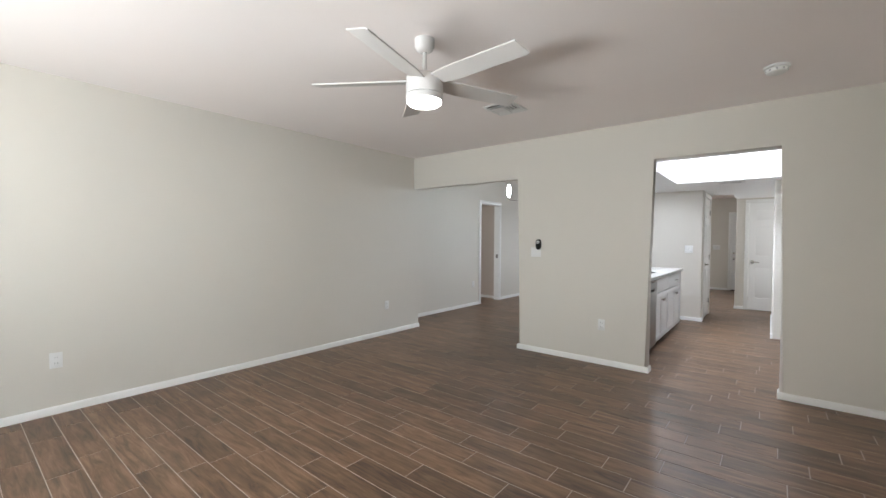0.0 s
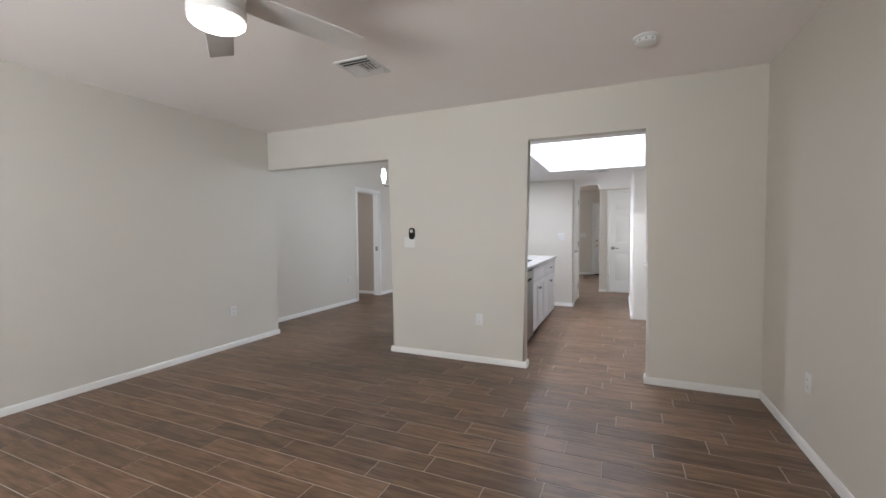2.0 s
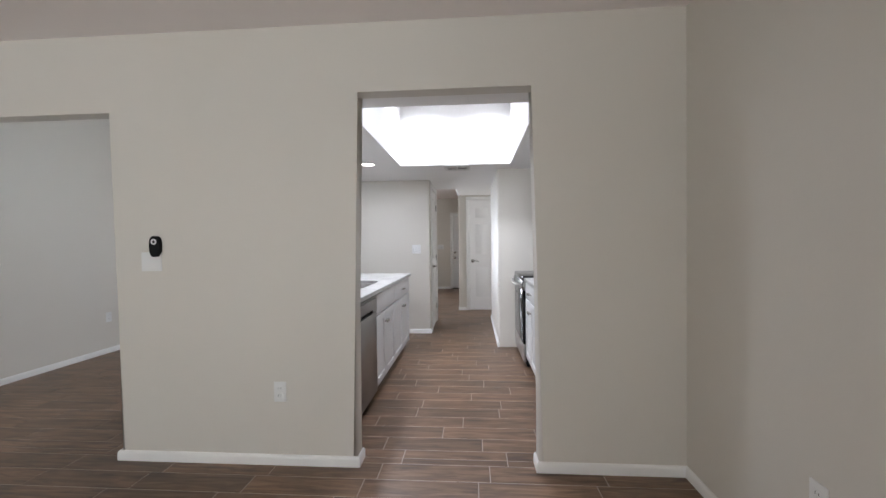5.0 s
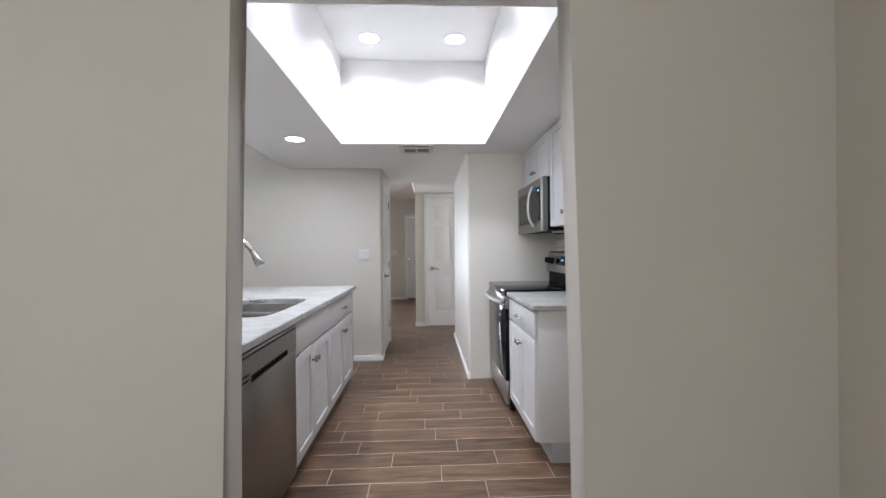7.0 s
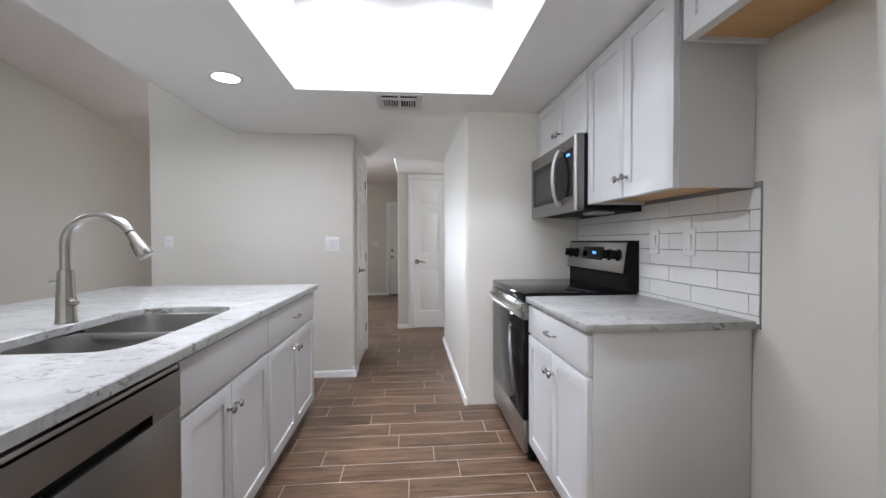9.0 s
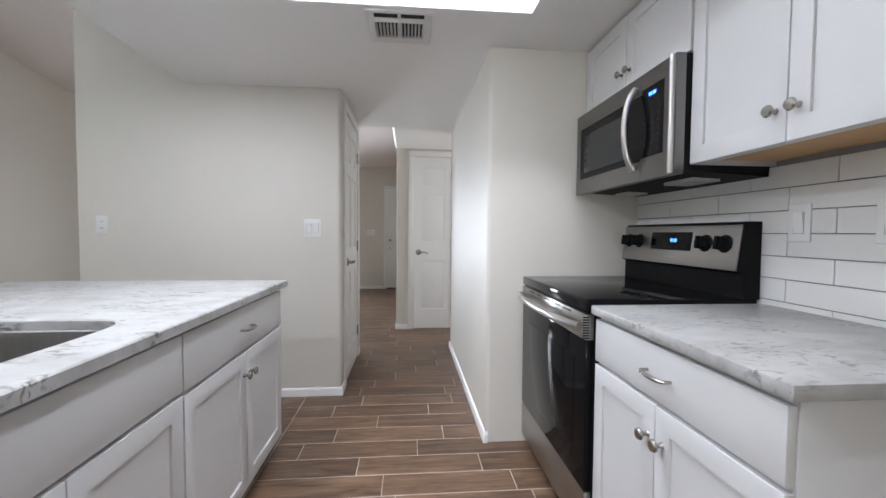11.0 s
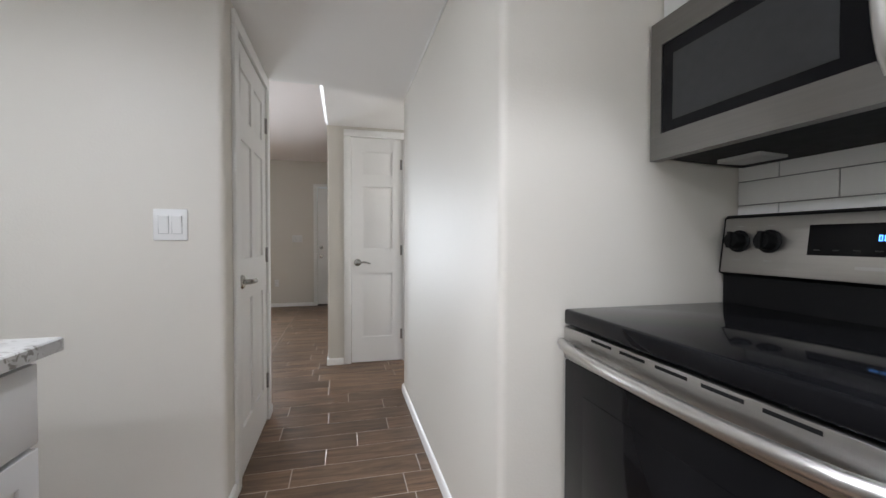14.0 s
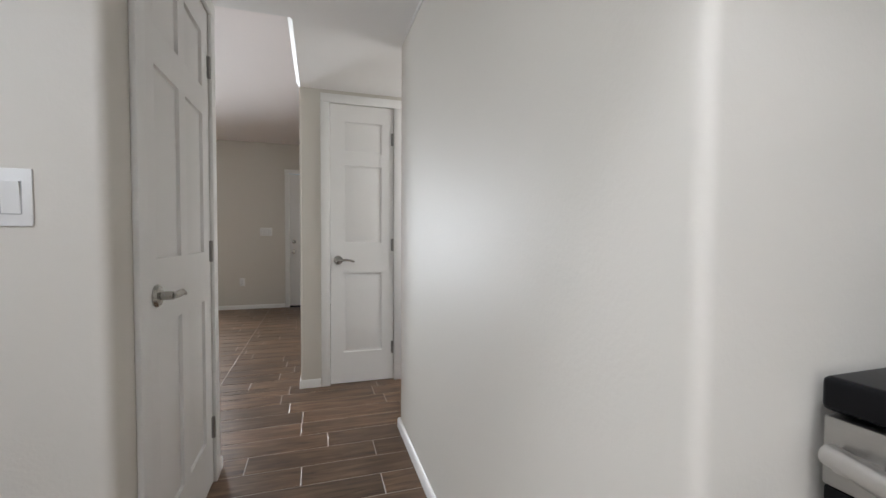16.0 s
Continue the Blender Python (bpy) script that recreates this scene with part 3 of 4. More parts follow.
# windows that light the rooms
def window(name, label, w, h, m):
    W = thing(name, label, "window", m, kind="structure")
    part("window_frame", boxes([(0, 0.05, 0, 0.07, 0, h), (w - 0.05, w, 0, 0.07, 0, h), (0.05, w - 0.05, 0, 0.07, 0, 0.05), (0.05, w - 0.05, 0, 0.07, h - 0.05, h), (w / 2 - 0.03, w / 2 + 0.03, 0, 0.07, 0.05, h - 0.05)]), M_TRIM, W)
    for x0, x1 in ((0.05, w / 2 - 0.03), (w / 2 + 0.03, w - 0.05)):
        g = part("pane", box(x0, x1, 0.03, 0.036, 0.05, h - 0.05), M_GLASS, W)
        g.visible_shadow = False


window("window_1", "wide white-framed living room window", 2.2, 1.5, pose(-2.8, -2.50, 0.55))
# unseen window added to go with the side hall's fill lamp
window("window_fill", "small white-framed unseen window added round the side hall fill lamp", 0.64, 1.1, pose(1.42, 9.38, 0.9, 0, 0, -90))
window("window_2", "white-framed window of the great room", 1.0, 1.6, pose(-3.15, FAR_Y + 0.03, 0.35))

# ---- kitchen cabinets ----
def knob(parent, x, z, y=0.0):
    return part("knob", lathe([(0, 0), (0.009, 0), (0.007, 0.004), (0.0055, 0.012), (0.009, 0.017), (0.0155, 0.021), (0.0165, 0.025), (0.013, 0.030), (0, 0.032)], pose(x, y, z, 90), 20), M_NICKEL, parent, "round satin nickel knob")


def pull(parent, x, z, y=0.0, w=0.096):
    bm = tube([(x - w / 2, y, z), (x - w / 2, y - 0.022, z), (x - w / 2 + 0.012, y - 0.028, z), (x, y - 0.031, z), (x + w / 2 - 0.012, y - 0.028, z), (x + w / 2, y - 0.022, z), (x + w / 2, y, z)],
              [0.0045, 0.0045, 0.005, 0.006, 0.005, 0.0045, 0.0045], 10)
    return part("pull", bm, M_NICKEL, parent, "arched satin nickel bar pull")


def ring_frame(x0, x1, z0, z1, rail, y0, y1, bevel):
    """A flat rectangular frame in one piece."""
    bm = bmesh.new()
    out = ((x0, z0), (x1, z0), (x1, z1), (x0, z1))
    inn = ((x0 + rail, z0 + rail), (x1 - rail, z0 + rail), (x1 - rail, z1 - rail), (x0 + rail, z1 - rail))
    a, b, c, d = [[bm.verts.new((x, y, z)) for x, z in loop] for loop, y in ((out, y0), (inn, y0), (out, y1), (inn, y1))]
    for i in range(4):
        j = (i + 1) % 4
        for q in ((a[i], a[j], b[j], b[i]), (c[j], c[i], d[i], d[j]), (a[j], a[i], c[i], c[j]), (b[i], b[j], d[j], d[i])):
            bm.faces.new(q)
    es = [e for e in bm.edges if all(abs(v.co.y - y0) < 1e-6 for v in e.verts) and len({v in b for v in e.verts}) == 1]
    bmesh.ops.bevel(bm, geom=es, offset=bevel, segments=2, profile=0.5, affect="EDGES")
    return bm


def shaker(parent, x0, x1, z0, z1, rail=0.057, y=-0.02, name="cabinet_door"):
    """A shaker door front between y and y+0.019, with a recessed flat panel."""
    g = 0.002
    x0, x1, z0, z1 = x0 + g, x1 - g, z0 + g, z1 - g
    d = part(name, ring_frame(x0, x1, z0, z1, rail, y, y + 0.019, 0.0015), M_CAB, parent)
    part("door_panel", box(x0 + rail - 0.004, x1 - rail + 0.004, y + 0.008, y + 0.018, z0 + rail - 0.004, z1 - rail + 0.004), M_CAB, d)
    return d


def base_cabinet(label, m, w, depth, mid, drawer_z, top, bottom=0.09, pulls=True, hollow=False):
    """A floor cabinet: one drawer front over two doors; local front at y=0, looking to -y."""
    c = thing("base_cabinet", label, "cabinet", m, "kitchen base cabinets")
    if hollow:
        part("side_panel", box(0.0, 0.018, 0.0, depth, bottom, top - 0.215), M_CAB, c)
        part("side_panel", box(w - 0.018, w, 0.0, depth, bottom, top - 0.215), M_CAB, c)
        part("back_panel", box(0.018, w - 0.018, depth - 0.012, depth, bottom, top), M_CAB, c)
        part("front_rail", box(0.018, w - 0.018, 0.0, 0.02, bottom, top), M_CAB, c)
    else:
        part("body", box(0.0, w, 0.0, depth, bottom, top, 0.001), M_CAB, c)
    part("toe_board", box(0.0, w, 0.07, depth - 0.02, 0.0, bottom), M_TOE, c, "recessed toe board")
    dr = part("drawer_front", box(0.003, w - 0.003, -0.02, -0.001, drawer_z + 0.006, top - 0.016, 0.002), M_CAB, c, "flat white drawer front")
    if pulls:
        pull(dr, w / 2, (drawer_z + top) / 2 - 0.006, -0.02)
    for a, b, kx in ((0.002, mid, mid - 0.03), (mid, w - 0.002, mid + 0.032)):
        d = shaker(c, a, b, bottom + 0.004, drawer_z - 0.004)
        knob(d, kx, drawer_z - 0.095, -0.02)
    return c


CAB_TOP, CTR_TOP, SIDE_CAB, SIDE_TOP = 0.857, 0.888, 0.868, 0.898
base_cabinet("white shaker sink base cabinet with two doors under the countertop", pose(-0.973, 5.142, 0, 0, 0, 90), 0.748, 0.60, 0.340, 0.668, CAB_TOP, 0.085, False, True)
base_cabinet("white shaker base cabinet with drawer at the peninsula's end", pose(-0.973, 5.892, 0, 0, 0, 90), 0.910, 0.60, 0.462, 0.662, CAB_TOP, 0.085)
base_cabinet("white shaker base cabinet with drawer beside the range", pose(0.36, 5.995, 0, 0, 0, -90), 0.712, 0.60, 0.345, 0.703, SIDE_CAB, 0.115)
solid("peninsula_back_panel", box(-1.61, -1.58, WALL_B + 0.004, 6.802, 0, CAB_TOP, 0.002), M_CAB, "white panel closing the peninsula's back", "panel")


def upper_cabinet(label, m, w, z0, z1, mid, depth=0.305, knobs=True):
    c = thing("wall_cabinet", label, "cabinet", m, "kitchen wall cabinets")
    part("body", boxes([(0, w, 0, depth, z0 + 0.024, z1), (0, w, 0, 0.019, z0 + 0.002, z0 + 0.024), (0, 0.015, 0.019, depth, z0 + 0.002, z0 + 0.024), (w - 0.015, w, 0.019, depth, z0 + 0.002, z0 + 0.024)]), M_CAB, c)
    part("bottom_board", box(0.015, w - 0.015, 0.019, depth - 0.001, z0 + 0.017, z0 + 0.0235), M_CABIN, c, "unpainted birch plywood underside")
    for a, b, kx in ((0.002, mid, mid - 0.032), (mid, w - 0.002, mid + 0.032)):
        d = shaker(c, a, b, z0, z1 - 0.012)
        if knobs:
            knob(d, kx, z0 + 0.085, -0.02)
    return c


upper_cabinet("tall white shaker wall cabinet with two doors over the counter", pose(0.672, 5.982, 0, 0, 0, -90), 0.700, 1.378, KIT_H - 0.003, 0.357, 0.288)
upper_cabinet("short white shaker wall cabinet over the microwave", pose(0.672, 6.806, 0, 0, 0, -90), 0.818, 1.768, KIT_H - 0.003, 0.40, 0.288)
upper_cabinet("short white shaker wall cabinet over the refrigerator space", pose(0.672, 5.24, 0, 0, 0, -90), 0.86, 1.87, KIT_H - 0.003, 0.43, 0.288)

# ---- countertops with the sink cut-out ----
def superellipse(cx, cy, a, b, n=40, k=3.2):
    out = []
    for i in range(n):
        t = 2 * math.pi * i / n
        c, s = math.cos(t), math.sin(t)
        out.append((cx + a * math.copysign(abs(c) ** (2 / k), c), cy + b * math.copysign(abs(s) ** (2 / k), s)))
    return out


SINK = (-1.303, 5.492, 0.224, 0.402)


def countertop(x0, x1, y0, y1, z0, z1, hole):
    bm = bmesh.new()
    ring = []
    n = len(hole)
    cx, cy = SINK[0], SINK[1]
    for x, y in hole:
        dx, dy = x - cx, y - cy
        k = min([((x1 if dx > 0 else x0) - cx) / dx if abs(dx) > 1e-6 else 1e9, ((y1 if dy > 0 else y0) - cy) / dy if abs(dy) > 1e-6 else 1e9])
        ring.append((cx + dx * k, cy + dy * k))
    for corner in ((x0, y0), (x1, y0), (x1, y1), (x0, y1)):
        i = min(range(n), key=lambda q: (ring[q][0] - corner[0]) ** 2 + (ring[q][1] - corner[1]) ** 2)
        ring[i] = corner
    b = 0.004
    lay3 = []
    for z, inset in ((z0, 0), (z1 - b, 0), (z1, b)):
        o = [bm.verts.new((min(max(x, x0 + inset), x1 - inset), min(max(y, y0 + inset), y1 - inset), z)) for x, y in ring]
        h = [bm.verts.new((cx + (x - cx) * (1 + inset / SINK[2]), cy + (y - cy) * (1 + inset / SINK[3]), z)) for x, y in hole]
        lay3.append((o, h))
    for i in range(n):
        j = (i + 1) % n
        for (o, h), (p, q) in zip(lay3, lay3[1:]):
            bm.faces.new((o[i], o[j], p[j], p[i]))
            bm.faces.new((h[j], h[i], q[i], q[j]))
        bm.faces.new((lay3[2][0][i], lay3[2][0][j], lay3[2][1][j], lay3[2][1][i]))
        bm.faces.new((lay3[0][0][j], lay3[0][0][i], lay3[0][1][i], lay3[0][1][j]))
    return bm


solid("peninsula_countertop", countertop(-2.24, -0.930, WALL_B + 0.004, 6.845, CAB_TOP, CTR_TOP, superellipse(*SINK, 72, 5.6)), M_QUARTZ, "white quartz countertop with grey flecks on the peninsula", "countertop")
solid("side_countertop", box(0.324, RIGHT_X - 0.004, 5.262, 5.998, SIDE_CAB, SIDE_TOP, 0.004), M_QUARTZ, "white quartz countertop with grey flecks beside the range", "countertop")


def bowl(bm, cx, cy, a, b, depth):
    rings = []
    for k, (f, z) in enumerate(((1.0, 0.0), (0.985, -0.03), (0.95, -depth * 0.85), (0.88, -depth * 0.97), (0.55, -depth), (0.12, -depth - 0.006))):
        rings.append([bm.verts.new((x, y, CAB_TOP - 0.002 + z)) for x, y in superellipse(cx, cy, a * f, b * f, 40, 4.4)])
    for p, q in zip(rings, rings[1:]):
        for i in range(40):
            bm.faces.new((p[i], p[(i + 1) % 40], q[(i + 1) % 40], q[i]))
    bm.faces.new(rings[-1])


S = thing("kitchen_sink", "stainless double-bowl sink set under the quartz countertop", "sink", pose(0, 0, 0))
for cy, b in ((5.292, 0.191), (5.695, 0.191)):
    bm = bmesh.new()
    bowl(bm, SINK[0], cy, SINK[2] + 0.006, b, 0.19)
    w = part("bowl", bm, M_STEEL_H, S, "brushed steel bowl")
    part("drain", lathe([(0, 0), (0.045, 0), (0.045, 0.004), (0.03, 0.006), (0, 0.003)], pose(SINK[0], cy, CAB_TOP - 0.195), 24), M_NICKEL, w)
part("divider", boxes([(SINK[0] - 0.215, SINK[0] + 0.215, 5.477, 5.515, CAB_TOP - 0.05, CAB_TOP - 0.004)], 0.006), M_STEEL_H, S)

# faucet
F = thing("kitchen_faucet", "brushed nickel pull-down faucet with a high arc", "faucet", pose(-1.565, 5.535, CTR_TOP) @ Matrix.Scale(0.95, 4))
part("base", lathe([(0, 0), (0.037, 0), (0.037, 0.006), (0.034, 0.012), (0.031, 0.10), (0.026, 0.198), (0.024, 0.208), (0, 0.208)], None, 32), M_NICKEL, F)
arc = [(0, 0, 0.20), (0, 0, 0.27), (0, 0, 0.305)] + [(0.128 - 0.128 * math.cos(math.radians(a)), 0, 0.305 + 0.116 * math.sin(math.radians(a))) for a in range(10, 155, 8)]
part("spout", tube(arc, 0.0175, 16), M_NICKEL, F, "high curved nickel spout")
e0, e1 = Vector(arc[-1]), (Vector(arc[-1]) - Vector(arc[-2])).normalized()
part("spray_head", tube([e0 - e1 * 0.005, e0 + e1 * 0.02, e0 + e1 * 0.06, e0 + e1 * 0.108, e0 + e1 * 0.113], [0.0165, 0.0185, 0.023, 0.029, 0.026], 16), M_NICKEL, F, "flared spray head")
part("joint_ring", tube([e0 - e1 * 0.002, e0 + e1 * 0.002], [0.0183, 0.0183], 16), M_BLACK, F, "thin dark joint")
part("spray_button", tube([e0 + e1 * 0.03 - Vector((0.012, 0, 0.014)), e0 + e1 * 0.085 - Vector((0.016, 0, 0.020))], [0.008, 0.009], 10), M_BLACK, F, "dark spray button")
part("handle", tube([(0.02, -0.012, 0.085), (0.045, -0.02, 0.082), (0.058, -0.025, 0.082)], [0.012, 0.013, 0.010], 12), M_NICKEL, F, "short round lever")
part("side_button", tube([(-0.02, 0, 0.155), (-0.045, -0.005, 0.16), (-0.055, -0.007, 0.162)], [0.008, 0.010, 0.008], 12), M_NICKEL, F)

# ---- dishwasher ----
W = thing("dishwasher", "stainless dishwasher with a pocket handle under the countertop", "dishwasher", pose(-0.960, 4.405, 0, 0, 0, 90))
DW = 0.732
part("body", box(0.004, DW - 0.004, 0.03, 0.58, 0.02, 0.838), M_BLACK, W, "black tub body")
part("door", box(0.004, DW - 0.004, -0.012, 0.03, 0.075, 0.715, 0.003), M_DWSTEEL, W, "brushed stainless door")
ctl = part("control_band", prism([(0.004, 0.822), (0.004, 0.717), (0.19, 0.717), (0.19, 0.745), (0.60, 0.745), (0.60, 0.717), (DW - 0.004, 0.717), (DW - 0.004, 0.822)], "xz", -0.014, 0.03), M_DWSTEEL, W, "stainless control band")
part("pocket", box(0.19, 0.60, 0.012, 0.03, 0.712, 0.748), M_BLACK, ctl, "dark pocket handle")
part("top_rim", box(0.004, DW - 0.004, -0.010, 0.03, 0.826, 0.838, 0.002), M_STEEL, W)
for i in range(2):
    part("vent_slot", box(0.055, 0.165, -0.0155, -0.012, 0.752 - i * 0.020, 0.758 - i * 0.020), M_BLACK, ctl)
part("toe_board", box(0.004, DW - 0.004, 0.05, 0.07, 0.0, 0.075), M_BLACK, W)

# ---- range ----
R = thing("electric_range", "stainless electric range with black glass cooktop and oven door", "range", pose(0.315, 6.797, 0, 0, 0, -90))
RW = 0.789
part("body", box(0.004, RW - 0.004, 0.03, 0.635, 0.03, 0.872, 0.003), M_BLACK, R, "black oven body")
part("cooktop", box(0.0, RW, 0.0, 0.635, 0.866, 0.912, 0.009, 3), M_BGLASS, R, "black glass cooktop")
dr = part("oven_door", box(0.006, RW - 0.006, 0.002, 0.03, 0.232, 0.768, 0.004), M_BGLASS, R, "black glass oven door")
part("door_window", box(0.10, RW - 0.10, 0.0005, 0.004, 0.30, 0.69, 0.0005), M_BGLASS, dr)
band = part("door_band", box(0.006, RW - 0.006, -0.002, 0.03, 0.770, 0.862, 0.004), M_STEEL, R, "stainless top band of the oven door")
hb = [(0.022 + (RW - 0.044) * i / 12, -0.016 - 0.034 * math.sin(math.pi * i / 12) ** 0.45, 0.818 - 0.004 * math.sin(math.pi * i / 12)) for i in range(13)]
part("handle", tube(hb, 0.0145, 20), M_BRIGHT, band, "bowed stainless bar handle")
for x in (0.05, RW - 0.05):
    part("handle_post", box(x - 0.016, x + 0.016, -0.035, 0.0, 0.805, 0.825, 0.004), M_BRIGHT, band)
for i in range(5):
    part("vent_slot", box(0.14 + i * 0.11, 0.22 + i * 0.11, -0.0028, 0.0, 0.848, 0.855), M_BLACK, band)
for i in range(9):
    part("side_slot", box(RW - 0.0065, RW - 0.0045, -0.010, 0.012, 0.776 + i * 0.0092, 0.7805 + i * 0.0092), M_BLACK, band)
part("storage_drawer", box(0.006, RW - 0.006, 0.004, 0.03, 0.055, 0.228, 0.004), M_STEEL, R, "stainless storage drawer")
for x in (0.05, RW - 0.05):
    part("foot", lathe([(0, 0), (0.022, 0), (0.02, 0.012), (0.012, 0.03), (0, 0.03)], pose(x, 0.06, 0.0), 16), M_BLACK, R)
part("backguard", prism([(0.575, 0.91), (0.640, 0.91), (0.640, 1.19), (0.590, 1.19), (0.578, 1.18), (0.556, 1.01), (0.575, 1.0)], "yz", 0.0, RW), M_BLACK, R, "black back panel housing")
TILT_M = Matrix.Translation((0, 0.556, 1.01)) @ Matrix.Rotation(math.atan2(-0.022, 0.17), 4, "X")
face = part("control_face", box(0.01, RW - 0.007, -0.006, 0.0, 0.0, 0.170, 0.002), M_STEEL, R, "tilted stainless control face", TILT_M)
part("display", box(0.255, 0.535, -0.0085, -0.006, 0.062, 0.142, 0.001), M_BGLASS, face, "black display window")
for i, x in enumerate((0.400, 0.410, 0.424, 0.434)):
    part("digit", boxes([(x, x + 0.007, -0.0092, -0.0086, 0.099, 0.101), (x, x + 0.002, -0.0092, -0.0086, 0.101, 0.111), (x + 0.005, x + 0.007, -0.0092, -0.0086, 0.101, 0.111), (x, x + 0.007, -0.0092, -0.0086, 0.111, 0.113)]), M_BLUE, face, "lit blue digit")
for i in range(6):
    part("key_mark", box(0.27 + i * 0.042, 0.285 + i * 0.042, -0.0092, -0.0086, 0.074, 0.077), M_RING, face)
for x in (0.062, 0.155, 0.615, 0.715):
    kb = part("control_knob", lathe([(0, 0), (0.034, 0), (0.034, 0.004), (0.027, 0.008), (0.025, 0.030), (0.022, 0.034), (0, 0.034)], pose(x, -0.006, 0.098, 90), 28), M_BLACK, face, "round black control knob")
    part("knob_grip", box(x - 0.007, x + 0.007, -0.050, -0.036, 0.073, 0.123, 0.003), M_BLACK, kb)
    part("dial_mark", box(x - 0.010, x + 0.010, -0.0068, -0.006, 0.143, 0.146), M_MARK, face)
    part("dial_mark", box(x - 0.012, x + 0.012, -0.0068, -0.006, 0.040, 0.043), M_MARK, face)
part("name_bar", boxes([(0.36, 0.455, -0.0068, -0.006, 0.030, 0.038)]), M_MARK, face)

# ---- over-the-range microwave ----
MW, MH0, MH1 = 0.813, 1.350, 1.758
U = thing("microwave_oven", "stainless over-range microwave under the wall cabinet", "microwave", pose(0.602, 6.797, 0, 0, 0, -90))
part("body", box(0.002, MW - 0.002, 0.035, 0.352, MH0 + 0.012, MH1, 0.002), M_BLACK, U, "black microwave body")
part("underside", prism([(0.01, MH0 + 0.012), (0.352, MH0 - 0.004), (0.352, MH0 + 0.014), (0.01, MH0 + 0.014)], "yz", 0.004, MW - 0.004), M_BLACK, U, "black underside")
DX = 0.605
door = part("door", prism([(0.002, MH0), (DX, MH0), (DX, MH0 + 0.075), (0.045, MH0 + 0.075), (0.045, MH1 - 0.075), (DX, MH1 - 0.075), (DX, MH1), (0.002, MH1)], "xz", 0, 0.034), M_MWSTEEL, U, "stainless door frame")
part("door_glass", box(0.04, DX, 0.004, 0.034, MH0 + 0.07, MH1 - 0.07), M_BGLASS, door, "black glass door window")
part("window_mesh", box(0.085, 0.485, 0.0025, 0.004, MH0 + 0.105, MH1 - 0.115), M_MWIN, door, "grey see-through mesh")
hz = [MH0 + 0.045 + (MH1 - MH0 - 0.09) * i / 12 for i in range(13)]
part("handle", tube([(0.573, -0.008 - 0.042 * math.sin(math.pi * i / 12) ** 0.6, z) for i, z in enumerate(hz)], 0.0135, 14), M_BRIGHT, door, "bowed vertical bar handle")
cp = part("control_panel", prism([(MW - 0.002, MH0), (MW - 0.002, MH1), (DX + 0.002, MH1), (DX + 0.002, MH1 - 0.06), (MW - 0.067, MH1 - 0.06), (MW - 0.067, MH0 + 0.085), (DX + 0.002, MH0 + 0.085), (DX + 0.002, MH0)], "xz", 0, 0.034), M_MWSTEEL, U, "stainless control panel frame")
part("touch_panel", box(DX + 0.002, MW - 0.065, 0.002, 0.034, MH0 + 0.08, MH1 - 0.055), M_BGLASS, cp, "black touch panel")
part("edge_strip", tube([(MW - 0.018, -0.004, MH0 + 0.003), (MW - 0.018, -0.004, MH1 - 0.003)], 0.011, 12), M_BRIGHT, cp, "rounded bright edge strip")
for i, x in enumerate((0.652, 0.662, 0.676, 0.686)):
    z = MH1 - 0.095
    part("digit", boxes([(x, x + 0.006, 0.0008, 0.002, z, z + 0.002), (x, x + 0.002, 0.0008, 0.002, z, z + 0.012), (x + 0.004, x + 0.006, 0.0008, 0.002, z, z + 0.012), (x, x + 0.006, 0.0008, 0.002, z + 0.010, z + 0.012)]), M_BLUE, cp, "lit blue digit")
for r in range(6):
    for c in range(3):
        x, z = 0.622 + c * 0.042, MH0 + 0.105 + r * 0.026
        part("key_mark", box(x, x + 0.012, 0.0012, 0.002, z, z + 0.004), M_RING, cp)
for x0, x1, y0, y1 in ((0.06, 0.19, 0.19, 0.29), (0.53, 0.70, 0.15, 0.26)):
    part("grease_filter", box(x0, x1, y0, y1, MH0 - 0.008, MH0 + 0.010, 0.001), M_GREYP, U, "grey mesh filter")

# ---- plates, vents and ceiling fittings ----
def outlet(label, m, category="outlet", w=0.072, h=0.115, rocker=0):
    o = thing("wall_outlet" if category == "outlet" else "light_switch", label, category, m, "outlets" if category == "outlet" else "")
    part("cover_plate", box(-w / 2, w / 2, -0.006, 0, -h / 2, h / 2, 0.003), M_PLASTIC, o)
    if rocker:
        for i in range(rocker):
            x = (i - (rocker - 1) / 2) * 0.046
            part("rocker", prism([(-0.006, -0.033), (-0.0125, 0.033), (-0.006, 0.033)], "yz", x - 0.0165, x + 0.0165), M_PLASTIC, o)
            part("rocker_rim", boxes([(x - 0.0185, x - 0.0167, -0.0068, -0.006, -0.035, 0.035), (x + 0.0167, x + 0.0185, -0.0068, -0.006, -0.035, 0.035), (x - 0.0167, x + 0.0167, -0.0068, -0.006, -0.036, -0.034)]), M_MARK, o)
    else:
        for z in (-0.021, 0.021):
            s = part("socket", box(-0.017, 0.017, -0.0085, -0.006, z - 0.014, z + 0.014, 0.002), M_PLASTIC, o)
            part("slot", boxes([(-0.008, -0.006, -0.0089, -0.0084, z - 0.004, z + 0.006), (0.006, 0.008, -0.0089, -0.0084, z - 0.004, z + 0.006)]), M_DARK, s)
    return o


